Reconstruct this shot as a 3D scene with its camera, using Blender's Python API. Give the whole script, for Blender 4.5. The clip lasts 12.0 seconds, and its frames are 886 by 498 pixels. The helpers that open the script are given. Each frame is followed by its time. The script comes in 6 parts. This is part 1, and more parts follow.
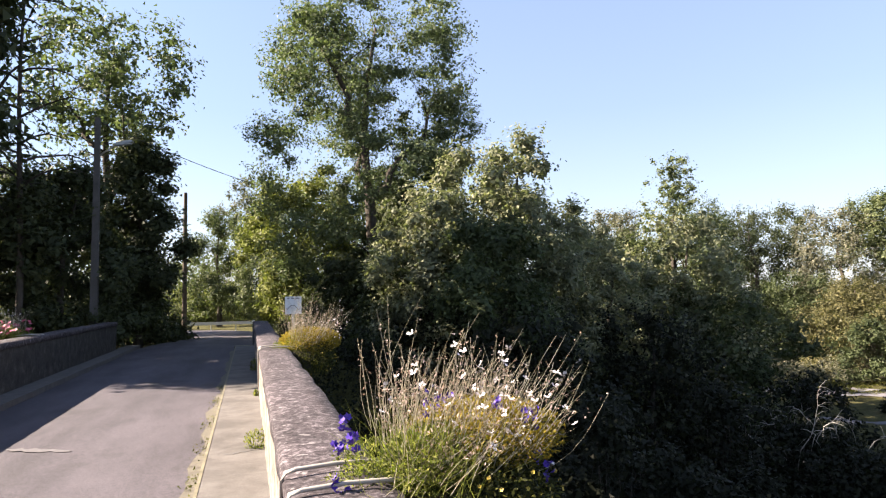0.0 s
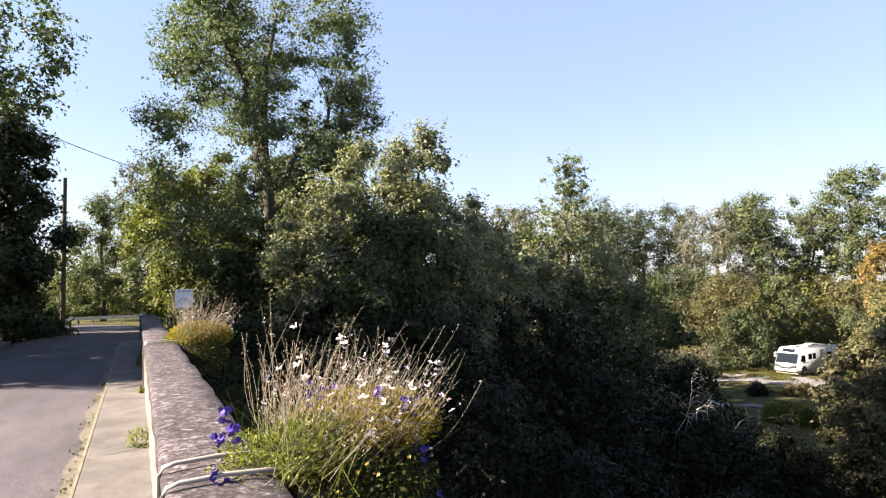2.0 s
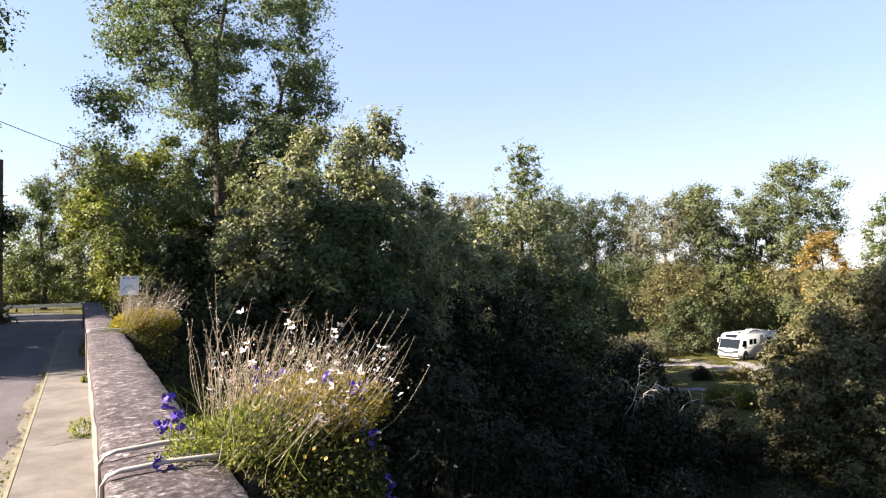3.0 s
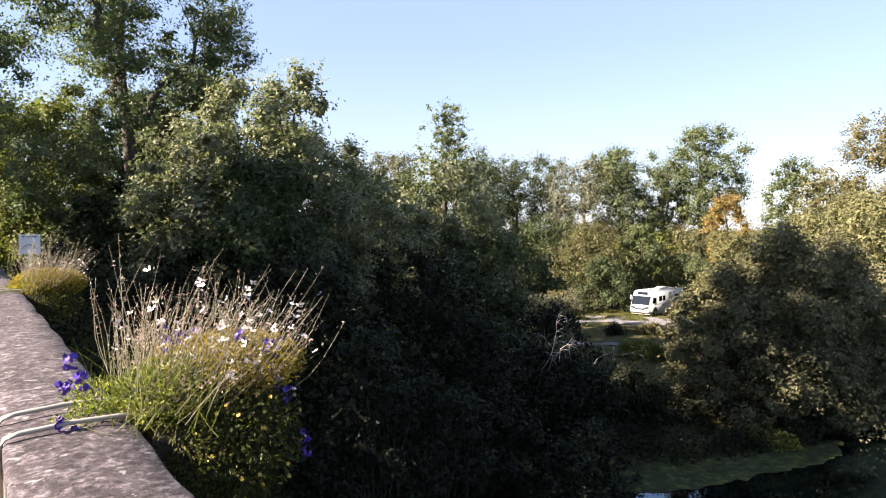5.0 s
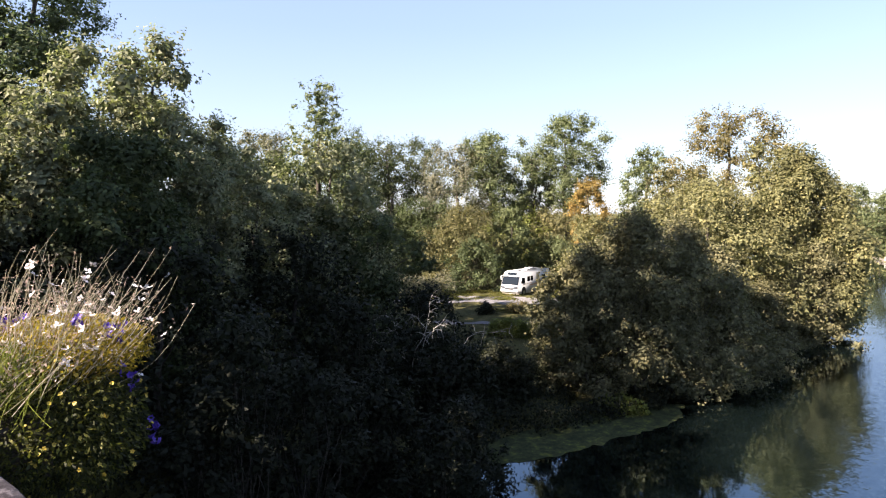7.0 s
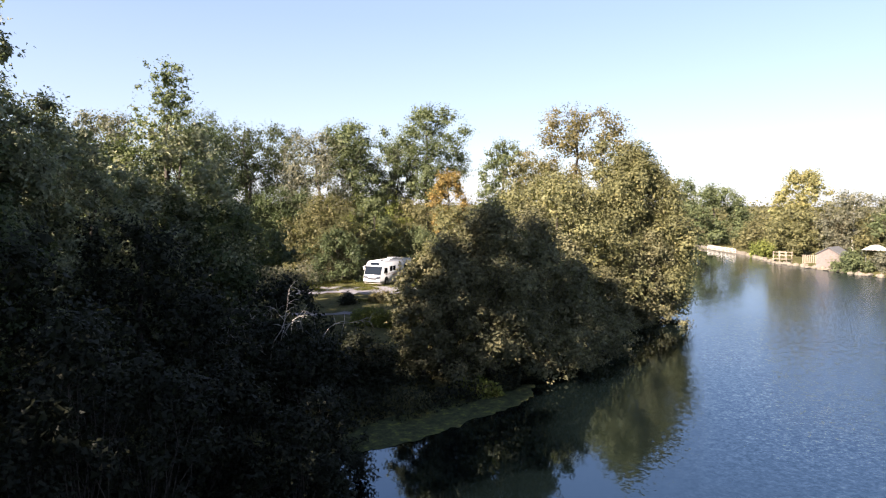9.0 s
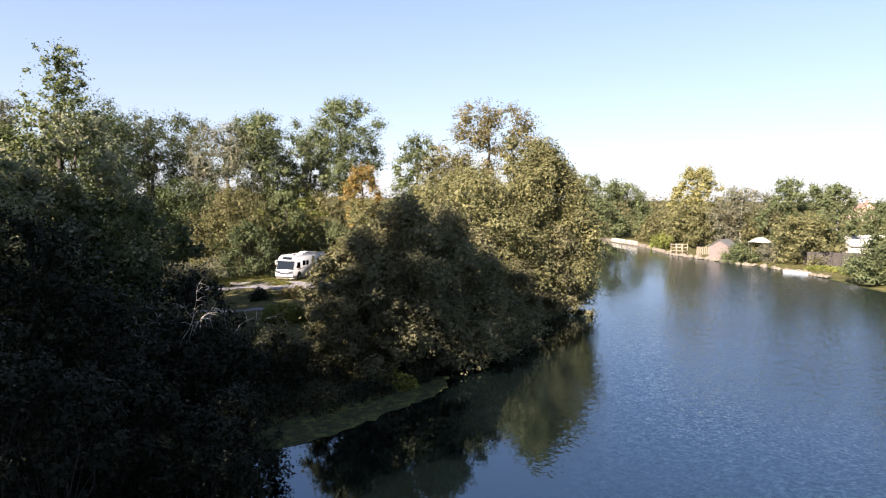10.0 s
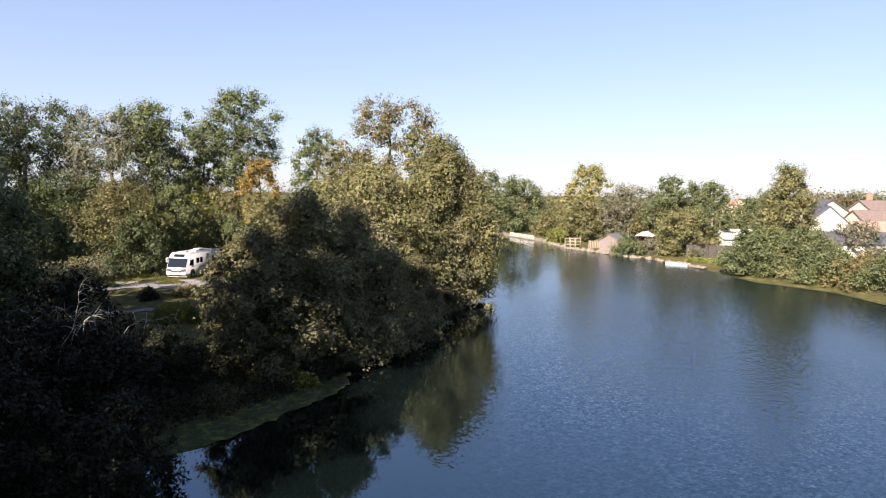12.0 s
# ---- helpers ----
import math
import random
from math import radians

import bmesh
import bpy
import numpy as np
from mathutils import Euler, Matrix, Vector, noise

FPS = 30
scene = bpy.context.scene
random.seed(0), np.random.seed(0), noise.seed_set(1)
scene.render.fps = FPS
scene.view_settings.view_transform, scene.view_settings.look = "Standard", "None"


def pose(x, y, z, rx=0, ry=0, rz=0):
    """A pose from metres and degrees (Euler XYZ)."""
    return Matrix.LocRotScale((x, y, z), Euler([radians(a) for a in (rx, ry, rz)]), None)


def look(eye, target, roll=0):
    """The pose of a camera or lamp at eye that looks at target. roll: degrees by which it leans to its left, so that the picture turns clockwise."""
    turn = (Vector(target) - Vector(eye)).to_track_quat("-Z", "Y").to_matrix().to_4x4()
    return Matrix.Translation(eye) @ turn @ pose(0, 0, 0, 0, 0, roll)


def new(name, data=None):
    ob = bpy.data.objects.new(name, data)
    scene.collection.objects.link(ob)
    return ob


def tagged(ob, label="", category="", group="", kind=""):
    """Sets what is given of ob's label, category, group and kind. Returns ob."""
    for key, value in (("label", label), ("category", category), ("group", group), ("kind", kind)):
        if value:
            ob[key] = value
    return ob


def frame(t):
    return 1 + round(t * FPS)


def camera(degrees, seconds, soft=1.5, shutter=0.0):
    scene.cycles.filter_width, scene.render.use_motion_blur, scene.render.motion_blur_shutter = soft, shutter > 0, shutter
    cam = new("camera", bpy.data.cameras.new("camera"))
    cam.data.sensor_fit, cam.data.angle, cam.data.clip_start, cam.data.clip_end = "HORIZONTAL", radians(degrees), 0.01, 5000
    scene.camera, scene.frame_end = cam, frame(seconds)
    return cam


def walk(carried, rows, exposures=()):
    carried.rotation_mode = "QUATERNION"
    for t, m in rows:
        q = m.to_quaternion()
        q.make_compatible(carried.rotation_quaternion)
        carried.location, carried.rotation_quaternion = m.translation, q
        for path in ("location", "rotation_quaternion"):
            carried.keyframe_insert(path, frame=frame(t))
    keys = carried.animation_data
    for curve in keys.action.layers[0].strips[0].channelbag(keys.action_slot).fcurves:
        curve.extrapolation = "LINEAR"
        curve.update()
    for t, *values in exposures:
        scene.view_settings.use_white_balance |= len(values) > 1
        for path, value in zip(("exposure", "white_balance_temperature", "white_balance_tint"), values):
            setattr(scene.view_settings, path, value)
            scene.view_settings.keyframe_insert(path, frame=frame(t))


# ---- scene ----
cam = camera(69.0, 12.0, soft=1.2)
PATH = [
    (0, (0.022, 0.267, 1.566), (0.598, 2.178, 1.707), -1.0),
    (0.5, (0.037, 0.247, 1.564), (0.663, 2.142, 1.702), -1.1),
    (1, (0.045, 0.211, 1.566), (0.754, 2.076, 1.699), -1.0),
    (1.5, (0.052, 0.17, 1.569), (0.846, 2.002, 1.695), -0.9),
    (2, (0.061, 0.135, 1.57), (0.917, 1.939, 1.684), -0.9),
    (2.5, (0.069, 0.126, 1.563), (0.989, 1.9, 1.658), -0.8),
    (3, (0.077, 0.112, 1.559), (1.057, 1.854, 1.633), -0.8),
    (5, (0.096, 0.061, 1.551), (1.271, 1.678, 1.497), -0.6),
    (5.5, (0.103, 0.054, 1.551), (1.339, 1.624, 1.476), -0.5),
    (6, (0.116, 0.052, 1.545), (1.432, 1.555, 1.455), -0.4),
    (6.5, (0.115, 0.016, 1.547), (1.506, 1.45, 1.446), -0.3),
    (8.5, (0.179, -0.22, 1.523), (1.828, 0.904, 1.386), 0.1),
    (9, (0.106, -0.291, 1.536), (1.816, 0.736, 1.394), 0.2),
    (9.5, (0.0, -0.34, 1.562), (1.78, 0.559, 1.409), 0.4),
    (10, (-0.108, -0.385, 1.593), (1.722, 0.405, 1.432), 0.5),
    (10.5, (-0.188, -0.412, 1.627), (1.679, 0.288, 1.459), 0.6),
    (11, (-0.236, -0.443, 1.65), (1.667, 0.148, 1.479), 0.8),
    (11.5, (-0.259, -0.481, 1.667), (1.66, 0.056, 1.493), 0.8),
    (12, (-0.292, -0.499, 1.676), (1.636, 0.004, 1.502), 0.8),
]
walk(cam, [(t, look(eye, target, roll)) for t, eye, target, roll in PATH],
     [(0, 2.63, 6540, 14), (5.5, 2.65, 6450, 14.5), (8.5, 2.56, 6380, 16.5), (12, 2.2, 6310, 17)])

# ---------------------------------------------------------------- light
SUN_EL, SUN_AZ = radians(32.9), radians(-72)          # azimuth from +Y, clockwise
world = bpy.data.worlds.new("sky_world")
scene.world = world
world.use_nodes = True
wn = world.node_tree
sky = wn.nodes.new("ShaderNodeTexSky")
sky.sky_type, sky.sun_disc = "NISHITA", False
sky.sun_elevation, sky.sun_rotation = SUN_EL, SUN_AZ
sky.altitude, sky.air_density, sky.dust_density, sky.ozone_density = 50, 1.0, 0.45, 2.0
wn.nodes["Background"].inputs["Strength"].default_value = 0.05
veil = wn.nodes.new("ShaderNodeMix")                 # thin even haze over the clear sky
veil.data_type = "RGBA"
haze = wn.nodes.new("ShaderNodeValToRGB")
haze.color_ramp.elements[0].color, haze.color_ramp.elements[0].position = (2.98, 3.19, 3.72, 1), 0.0
haze.color_ramp.elements[1].color, haze.color_ramp.elements[1].position = (2.02, 2.43, 3.38, 1), 0.27
sky_way = wn.nodes.new("ShaderNodeTexCoord")
sky_up = wn.nodes.new("ShaderNodeSeparateXYZ")
thin = wn.nodes.new("ShaderNodeMapRange")
for i, v in ((1, 0.0), (2, 0.75), (3, 0.70), (4, 0.30)):
    thin.inputs[i].default_value = v
wn.links.new(sky_way.outputs["Generated"], sky_up.inputs[0])
wn.links.new(sky_up.outputs["Z"], thin.inputs[0])
wn.links.new(thin.outputs[0], veil.inputs[0])
wn.links.new(sky_up.outputs["Z"], haze.inputs["Fac"])
wn.links.new(haze.outputs["Color"], veil.inputs[7])
wn.links.new(sky.outputs["Color"], veil.inputs[6])
wn.links.new(veil.outputs[2], wn.nodes["Background"].inputs["Color"])
sun = new("sun", bpy.data.lights.new("sun", "SUN"))
sun.data.energy, sun.data.angle, sun.data.color = 5.0, radians(0.53), (1.0, 0.88, 0.72)
sun_way = Vector((math.sin(SUN_AZ) * math.cos(SUN_EL), math.cos(SUN_AZ) * math.cos(SUN_EL), math.sin(SUN_EL)))
sun.matrix_world = look(sun_way * 60, (0, 0, 0))

# ---------------------------------------------------------------- helpers
def link_mesh(name, me, material=None, parent=None, label=""):
    ob = new(name, me)
    if material and not me.materials:
        me.materials.append(material)
    if parent:
        ob.parent = parent
    if label:
        ob["label"] = label
    return ob


def part(name, bm, material, parent, label="", smooth=False):
    me = bpy.data.meshes.new(name)
    for f in bm.faces:
        f.smooth = smooth
    bm.to_mesh(me)
    bm.free()
    return link_mesh(name, me, material, parent, label)


def thing(name, m, label, category, group="", kind=""):
    ob = new(name)
    ob.empty_display_size = 0.2
    ob.matrix_world = m if isinstance(m, Matrix) else Matrix.Translation(m)
    return tagged(ob, label, category, group, kind)


def box_bm(sx, sy, sz, at=(0, 0, 0), bevel=0.0, bm=None, rot=None):
    bm = bm or bmesh.new()
    m = Matrix.Translation(at) @ (rot or Matrix.Identity(4)) @ Matrix.Diagonal((sx, sy, sz, 1))
    made = bmesh.ops.create_cube(bm, size=1, matrix=m)["verts"]
    if bevel:
        edges = {e for v in made for e in v.link_edges}
        bmesh.ops.bevel(bm, geom=list(edges), offset=bevel, segments=2, affect="EDGES", profile=0.6)
    return bm


def cyl_bm(r1, r2, depth, m=None, sides=16, bm=None):
    bm = bm or bmesh.new()
    bmesh.ops.create_cone(bm, cap_ends=True, segments=sides, radius1=r1, radius2=r2, depth=depth, matrix=m or Matrix.Identity(4))
    return bm


def prism_bm(outline, depth, m=None, bevel=0.0):
    """An outline in x and z, extruded along y from -depth/2 to depth/2."""
    bm = bmesh.new()
    vs = [bm.verts.new((x, -depth / 2, z)) for x, z in outline]
    face = bm.faces.new(vs)
    ext = bmesh.ops.extrude_face_region(bm, geom=[face])
    for v in ext["geom"]:
        if isinstance(v, bmesh.types.BMVert):
            v.co.y += depth
    bmesh.ops.recalc_face_normals(bm, faces=bm.faces)
    if bevel:
        bmesh.ops.bevel(bm, geom=list(bm.edges), offset=bevel, segments=2, affect="EDGES")
    if m:
        bm.transform(m)
    return bm


def tube_data(points, radii, sides=6):
    pts = [Vector(p) for p in points]
    verts, faces = [], []
    for i, p in enumerate(pts):
        way = (pts[min(i + 1, len(pts) - 1)] - pts[max(i - 1, 0)]).normalized()
        a = way.orthogonal().normalized() if abs(way.z) < 0.98 else Vector((1, 0, 0))
        a = (a - way * a.dot(way)).normalized()
        b = way.cross(a)
        for k in range(sides):
            w = 2 * math.pi * k / sides
            verts.append(p + (a * math.cos(w) + b * math.sin(w)) * radii[i])
    for i in range(len(pts) - 1):
        for k in range(sides):
            k2 = (k + 1) % sides
            faces.append((i * sides + k, i * sides + k2, (i + 1) * sides + k2, (i + 1) * sides + k))
    faces.append(tuple(range(sides - 1, -1, -1)))
    faces.append(tuple((len(pts) - 1) * sides + k for k in range(sides)))
    return verts, faces


def tubes_mesh(name, tubes, sides=6, thin=0.0):
    verts, faces = [], []
    for points, radii in tubes:
        v, f = tube_data(points, radii, sides if max(radii) > thin else 3)
        n = len(verts)
        verts += v
        faces += [tuple(i + n for i in g) for g in f]
    me = bpy.data.meshes.new(name)
    me.from_pydata([tuple(v) for v in verts], [], faces)
    me.polygons.foreach_set("use_smooth", [True] * len(me.polygons))
    me.update()
    return me


def quads_mesh(name, co):
    """A mesh of loose faces from an array of n x corners x 3."""
    n, k = co.shape[:2]
    me = bpy.data.meshes.new(name)
    me.vertices.add(n * k)
    me.vertices.foreach_set("co", np.ascontiguousarray(co, dtype=np.float32).ravel())
    me.loops.add(n * k)
    me.loops.foreach_set("vertex_index", np.arange(n * k, dtype=np.int32))
    me.polygons.add(n)
    me.polygons.foreach_set("loop_start", np.arange(0, n * k, k, dtype=np.int32))
    me.update(calc_edges=True)
    return me


def leaf_quads(rng, pos, length, width, up=0.5, along=None, corners=4, out=None):
    """Kite-shaped leaves at the places given, turned at random, more or less facing out of their clump."""
    n = len(pos)
    nor = rng.normal(size=(n, 3))
    if out is not None:
        nor = nor * 0.62 + out
    nor[:, 2] += up * 2
    nor /= np.linalg.norm(nor, axis=1)[:, None]
    axis = rng.normal(size=(n, 3)) if along is None else along + rng.normal(size=(n, 3)) * 0.45
    axis -= nor * (axis * nor).sum(1)[:, None]
    axis /= np.linalg.norm(axis, axis=1)[:, None] + 1e-9
    side = np.cross(nor, axis)
    l = (length * rng.uniform(0.6, 1.3, n))[:, None]
    w = (width * rng.uniform(0.6, 1.3, n))[:, None]
    if corners == 3:
        return np.stack([pos - axis * l * 0.45 - side * w * 0.5, pos - axis * l * 0.35 + side * w * 0.5, pos + axis * l * 0.55], axis=1)
    return np.stack([pos - axis * l * 0.5, pos + side * w * 0.5 - axis * l * 0.05, pos + axis * l * 0.5, pos - side * w * 0.5 - axis * l * 0.05], axis=1)


# ---------------------------------------------------------------- materials
class Mat:
    """A node material with a Principled shader and short ways to add nodes."""
    def __init__(self, name, rough=0.8, metal=0.0, color=(0.5, 0.5, 0.5), spec=0.4):
        self.m = bpy.data.materials.new(name)
        self.m.use_nodes = True
        self.t = self.m.node_tree
        self.p = self.t.nodes["Principled BSDF"]
        self.p.inputs["Roughness"].default_value = rough
        self.p.inputs["Metallic"].default_value = metal
        self.p.inputs["Specular IOR Level"].default_value = spec
        self.p.inputs["Base Color"].default_value = (*color, 1)

    def node(self, kind, **inputs):
        n = self.t.nodes.new(kind)
        for k, v in inputs.items():
            n.inputs[k.replace("_", " ")].default_value = v
        return n

    def link(self, a, b):
        self.t.links.new(a, b)

    def coords(self):
        return self.node("ShaderNodeTexCoord").outputs["Object"]

    def noise(self, scale, detail=4, rough=0.6, stretch=None, distort=0.0):
        n = self.node("ShaderNodeTexNoise", Scale=scale, Detail=detail, Roughness=rough, Distortion=distort)
        c = self.coords()
        if stretch:
            mp = self.node("ShaderNodeMapping")
            mp.inputs["Scale"].default_value = stretch
            self.link(c, mp.inputs["Vector"])
            c = mp.outputs["Vector"]
        self.link(c, n.inputs["Vector"])
        return n.outputs["Fac"]

    def ramp(self, fac, *stops):
        r = self.node("ShaderNodeValToRGB")
        e = r.color_ramp.elements
        while len(e) < len(stops):
            e.new(0.5)
        for el, (at, col) in zip(e, stops):
            el.position = at
            el.color = (*col, 1) if len(col) == 3 else col
        self.link(fac, r.inputs["Fac"])
        return r.outputs["Color"]

    def mix(self, fac, a, b, blend="MIX"):
        n = self.node("ShaderNodeMix")
        n.data_type, n.blend_type = "RGBA", blend
        for s, v in ((n.inputs[0], fac), (n.inputs[6], a), (n.inputs[7], b)):
            if isinstance(v, (float, int)):
                s.default_value = v
            elif isinstance(v, tuple):
                s.default_value = (*v, 1)
            else:
                self.link(v, s)
        return n.outputs[2]

    def color(self, c):
        self.link(c, self.p.inputs["Base Color"])
        return self

    def bump(self, height, strength=0.4, distance=0.01):
        b = self.node("ShaderNodeBump", Strength=strength, Distance=distance)
        self.link(height, b.inputs["Height"])
        self.link(b.outputs["Normal"], self.p.inputs["Normal"])
        return self


def g(v):
    return (v, v, v)


def leaf_material(name, dark, mid, light, translucent=0.35, through_tint=(1.38, 1.6, 0.85)):
    m = Mat(name, rough=0.55, spec=0.12)
    geo = m.node("ShaderNodeNewGeometry")
    c = m.ramp(geo.outputs["Random Per Island"], (0.0, dark), (0.5, mid), (1.0, light))
    big = m.ramp(m.noise(0.35, 2), (0.3, g(0.78)), (0.7, g(1.2)))
    c = m.mix(1.0, c, big, "MULTIPLY")
    c = m.mix(m.ramp(m.noise(0.8, 3), (0.45, g(0.0)), (0.75, g(0.3))), c, m.mix(1.0, c, (1.35, 1.1, 0.85), "MULTIPLY"))
    m.color(c)
    tr = m.node("ShaderNodeBsdfTranslucent")
    m.link(m.mix(1.0, c, through_tint, "MULTIPLY"), tr.inputs["Color"])
    mx = m.node("ShaderNodeMixShader", Fac=translucent)
    m.link(m.p.outputs[0], mx.inputs[1])
    m.link(tr.outputs[0], mx.inputs[2])
    m.link(mx.outputs[0], m.t.nodes["Material Output"].inputs["Surface"])
    return m.m


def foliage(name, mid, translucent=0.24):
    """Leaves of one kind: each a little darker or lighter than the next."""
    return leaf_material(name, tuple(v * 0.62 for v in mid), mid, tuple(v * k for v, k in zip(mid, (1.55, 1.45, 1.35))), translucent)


LEAF = {name: foliage(name, mid) for name, mid in {
    "leaf_locust": (0.084, 0.105, 0.056),
    # near-black: the near bank's shade is put into this leaf colour
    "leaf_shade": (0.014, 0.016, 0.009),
    "leaf_dark": (0.045, 0.054, 0.027),
    "leaf_mid": (0.076, 0.091, 0.044),
    # deeper green that darkens the wood edge in place of cast shade
    "leaf_deep": (0.051, 0.065, 0.031),
    "leaf_lime": (0.112, 0.126, 0.034),
    "leaf_olive": (0.088, 0.084, 0.040),
    "leaf_willow": (0.108, 0.106, 0.050),
    "leaf_alder": (0.100, 0.096, 0.053),
    "leaf_pale": (0.102, 0.102, 0.073),
    "leaf_amber": (0.104, 0.090, 0.041),
    "leaf_yellow": (0.161, 0.151, 0.063),
    # grey-green, lightened so trees in the shaded middle band look lit
    "leaf_grey": (0.146, 0.156, 0.098),
    "leaf_russet": (0.088, 0.077, 0.046),
    "leaf_orange": (0.157, 0.112, 0.038),
}.items()}

m = Mat("bark", rough=0.95, spec=0.2)
m.color(m.ramp(m.noise(6, 6, stretch=(1, 1, 0.2)), (0.3, (0.026, 0.021, 0.017)), (0.7, (0.085, 0.072, 0.060))))
m.bump(m.noise(14, 5, stretch=(1, 1, 0.15)), 0.8, 0.03)
BARK = m.m

m = Mat("birch_bark", rough=0.8)
m.color(m.ramp(m.noise(5, 5, stretch=(1, 1, 3)), (0.35, (0.07, 0.06, 0.05)), (0.5, (0.5, 0.47, 0.42))))
BIRCH = m.m

m = Mat("asphalt", rough=0.85, spec=0.3)
fine = m.noise(140, 3, 0.7)
c = m.ramp(fine, (0.3, (0.039, 0.034, 0.039)), (0.55, (0.071, 0.061, 0.070)), (0.75, (0.119, 0.104, 0.116)))
c = m.mix(1.0, c, m.ramp(m.noise(1.1, 5, 0.65, (1, 0.35, 1)), (0.38, g(0.75)), (0.62, g(1.12))), "MULTIPLY")
c = m.mix(1.0, c, m.ramp(m.noise(45, 3, 0.7), (0.35, g(0.7)), (0.65, g(1.3))), "MULTIPLY")
c = m.mix(m.ramp(m.noise(0.5, 6, 0.7), (0.55, g(0)), (0.62, g(0.5))), c, (0.036, 0.031, 0.034))
tracks = m.ramp(m.noise(1.6, 3, 0.55, (1.0, 0.03, 1)), (0.38, g(0.84)), (0.62, g(1.12)))
c = m.mix(1.0, c, tracks, "MULTIPLY")
m.color(c).bump(fine, 0.7, 0.006)
ASPHALT = m.m

m = Mat("pavement_concrete", rough=0.9, spec=0.25)
fine = m.noise(90, 4, 0.7)
c = m.ramp(m.noise(2.2, 6, 0.68), (0.38, (0.080, 0.072, 0.066)), (0.62, (0.128, 0.116, 0.108)))
c = m.mix(1.0, c, m.ramp(fine, (0.3, g(0.8)), (0.7, g(1.1))), "MULTIPLY")
m.color(c).bump(fine, 0.5, 0.005)
PAVING = m.m

m = Mat("kerb_stone", rough=0.88, spec=0.25)
c = m.ramp(m.noise(7, 6, 0.7), (0.3, (0.095, 0.084, 0.055)), (0.7, (0.20, 0.18, 0.125)))
m.color(c).bump(m.noise(60, 4), 0.5, 0.006)
KERB = m.m

m = Mat("gutter_grit", rough=0.95, spec=0.15)
c = m.ramp(m.noise(9, 6, 0.7), (0.3, (0.072, 0.065, 0.051)), (0.55, (0.138, 0.123, 0.099)), (0.75, (0.090, 0.087, 0.036)))
m.color(c).bump(m.noise(70, 5), 0.8, 0.01)
GRIT = m.m

m = Mat("coping_stone", rough=0.93, spec=0.2)
grain = m.noise(55, 5, 0.72)
lichen = m.noise(27, 9, 0.76, None, 0.3)
c = m.ramp(lichen, (0.38, (0.019, 0.015, 0.017)), (0.47, (0.044, 0.035, 0.038)), (0.54, (0.078, 0.064, 0.069)), (0.62, (0.165, 0.144, 0.152)))
c = m.mix(1.0, c, m.ramp(grain, (0.3, g(0.65)), (0.7, g(1.2))), "MULTIPLY")
broad = m.noise(3.2, 4, 0.6, (1.0, 0.8, 1), 0.4)
c = m.mix(1.0, c, m.ramp(broad, (0.35, g(0.62)), (0.62, g(1.2))), "MULTIPLY")
spots = m.noise(15, 3, 0.5)
c = m.mix(m.ramp(spots, (0.645, g(0)), (0.67, g(0.75))), c, (0.213, 0.192, 0.195))
specks = m.noise(38, 2, 0.5)
c = m.mix(m.ramp(specks, (0.68, g(0)), (0.73, g(0.55))), c, (0.185, 0.170, 0.174))
c = m.mix(m.ramp(specks, (0.30, g(0.8)), (0.35, g(0))), c, (0.016, 0.014, 0.015))
m.color(c)
m.bump(m.mix(0.2, grain, lichen), 0.7, 0.008)
COPING = m.m

m = Mat("parapet_plaster", rough=0.93, spec=0.2)
grain = m.noise(40, 6, 0.72)
c = m.ramp(m.noise(4.5, 7, 0.7), (0.38, (0.118, 0.096, 0.081)), (0.5, (0.205, 0.171, 0.146)), (0.62, (0.291, 0.254, 0.223)))
c = m.mix(1.0, c, m.ramp(grain, (0.3, g(0.7)), (0.7, g(1.15))), "MULTIPLY")
m.color(c).bump(grain, 0.9, 0.015)
WALL = m.m

# stone darkened to carry the shade on the far parapet and garden wall
m = Mat("shaded_wall", rough=0.95, spec=0.15)
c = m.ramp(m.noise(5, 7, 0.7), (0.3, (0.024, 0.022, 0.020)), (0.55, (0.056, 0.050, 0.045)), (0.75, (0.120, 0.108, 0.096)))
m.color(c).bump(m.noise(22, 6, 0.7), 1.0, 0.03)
SHADED_WALL = m.m

m = Mat("bridge_stone", rough=0.93, spec=0.2)
m.color(m.ramp(m.noise(2.5, 7, 0.7), (0.3, (0.14, 0.12, 0.10)), (0.7, (0.36, 0.32, 0.27)))).bump(m.noise(25, 6), 0.9, 0.03)
STONE = m.m

m = Mat("ground_cover", rough=0.97, spec=0.1)
c = m.ramp(m.noise(0.9, 7, 0.7), (0.3, (0.035, 0.034, 0.015)), (0.5, (0.065, 0.062, 0.022)), (0.7, (0.12, 0.10, 0.045)))
c = m.mix(1.0, c, m.ramp(m.noise(25, 4), (0.3, g(0.6)), (0.7, g(1.25))), "MULTIPLY")
m.color(c).bump(m.noise(18, 6), 1.0, 0.06)
GROUND = m.m

m = Mat("gravel", rough=0.95, spec=0.15)
c = m.ramp(m.noise(1.5, 6), (0.3, (0.116, 0.106, 0.108)), (0.7, (0.191, 0.182, 0.190)))
c = m.mix(1.0, c, m.ramp(m.noise(40, 3), (0.3, g(0.75)), (0.7, g(1.1))), "MULTIPLY")
m.color(c).bump(m.noise(45, 4), 0.7, 0.02)
GRAVEL = m.m

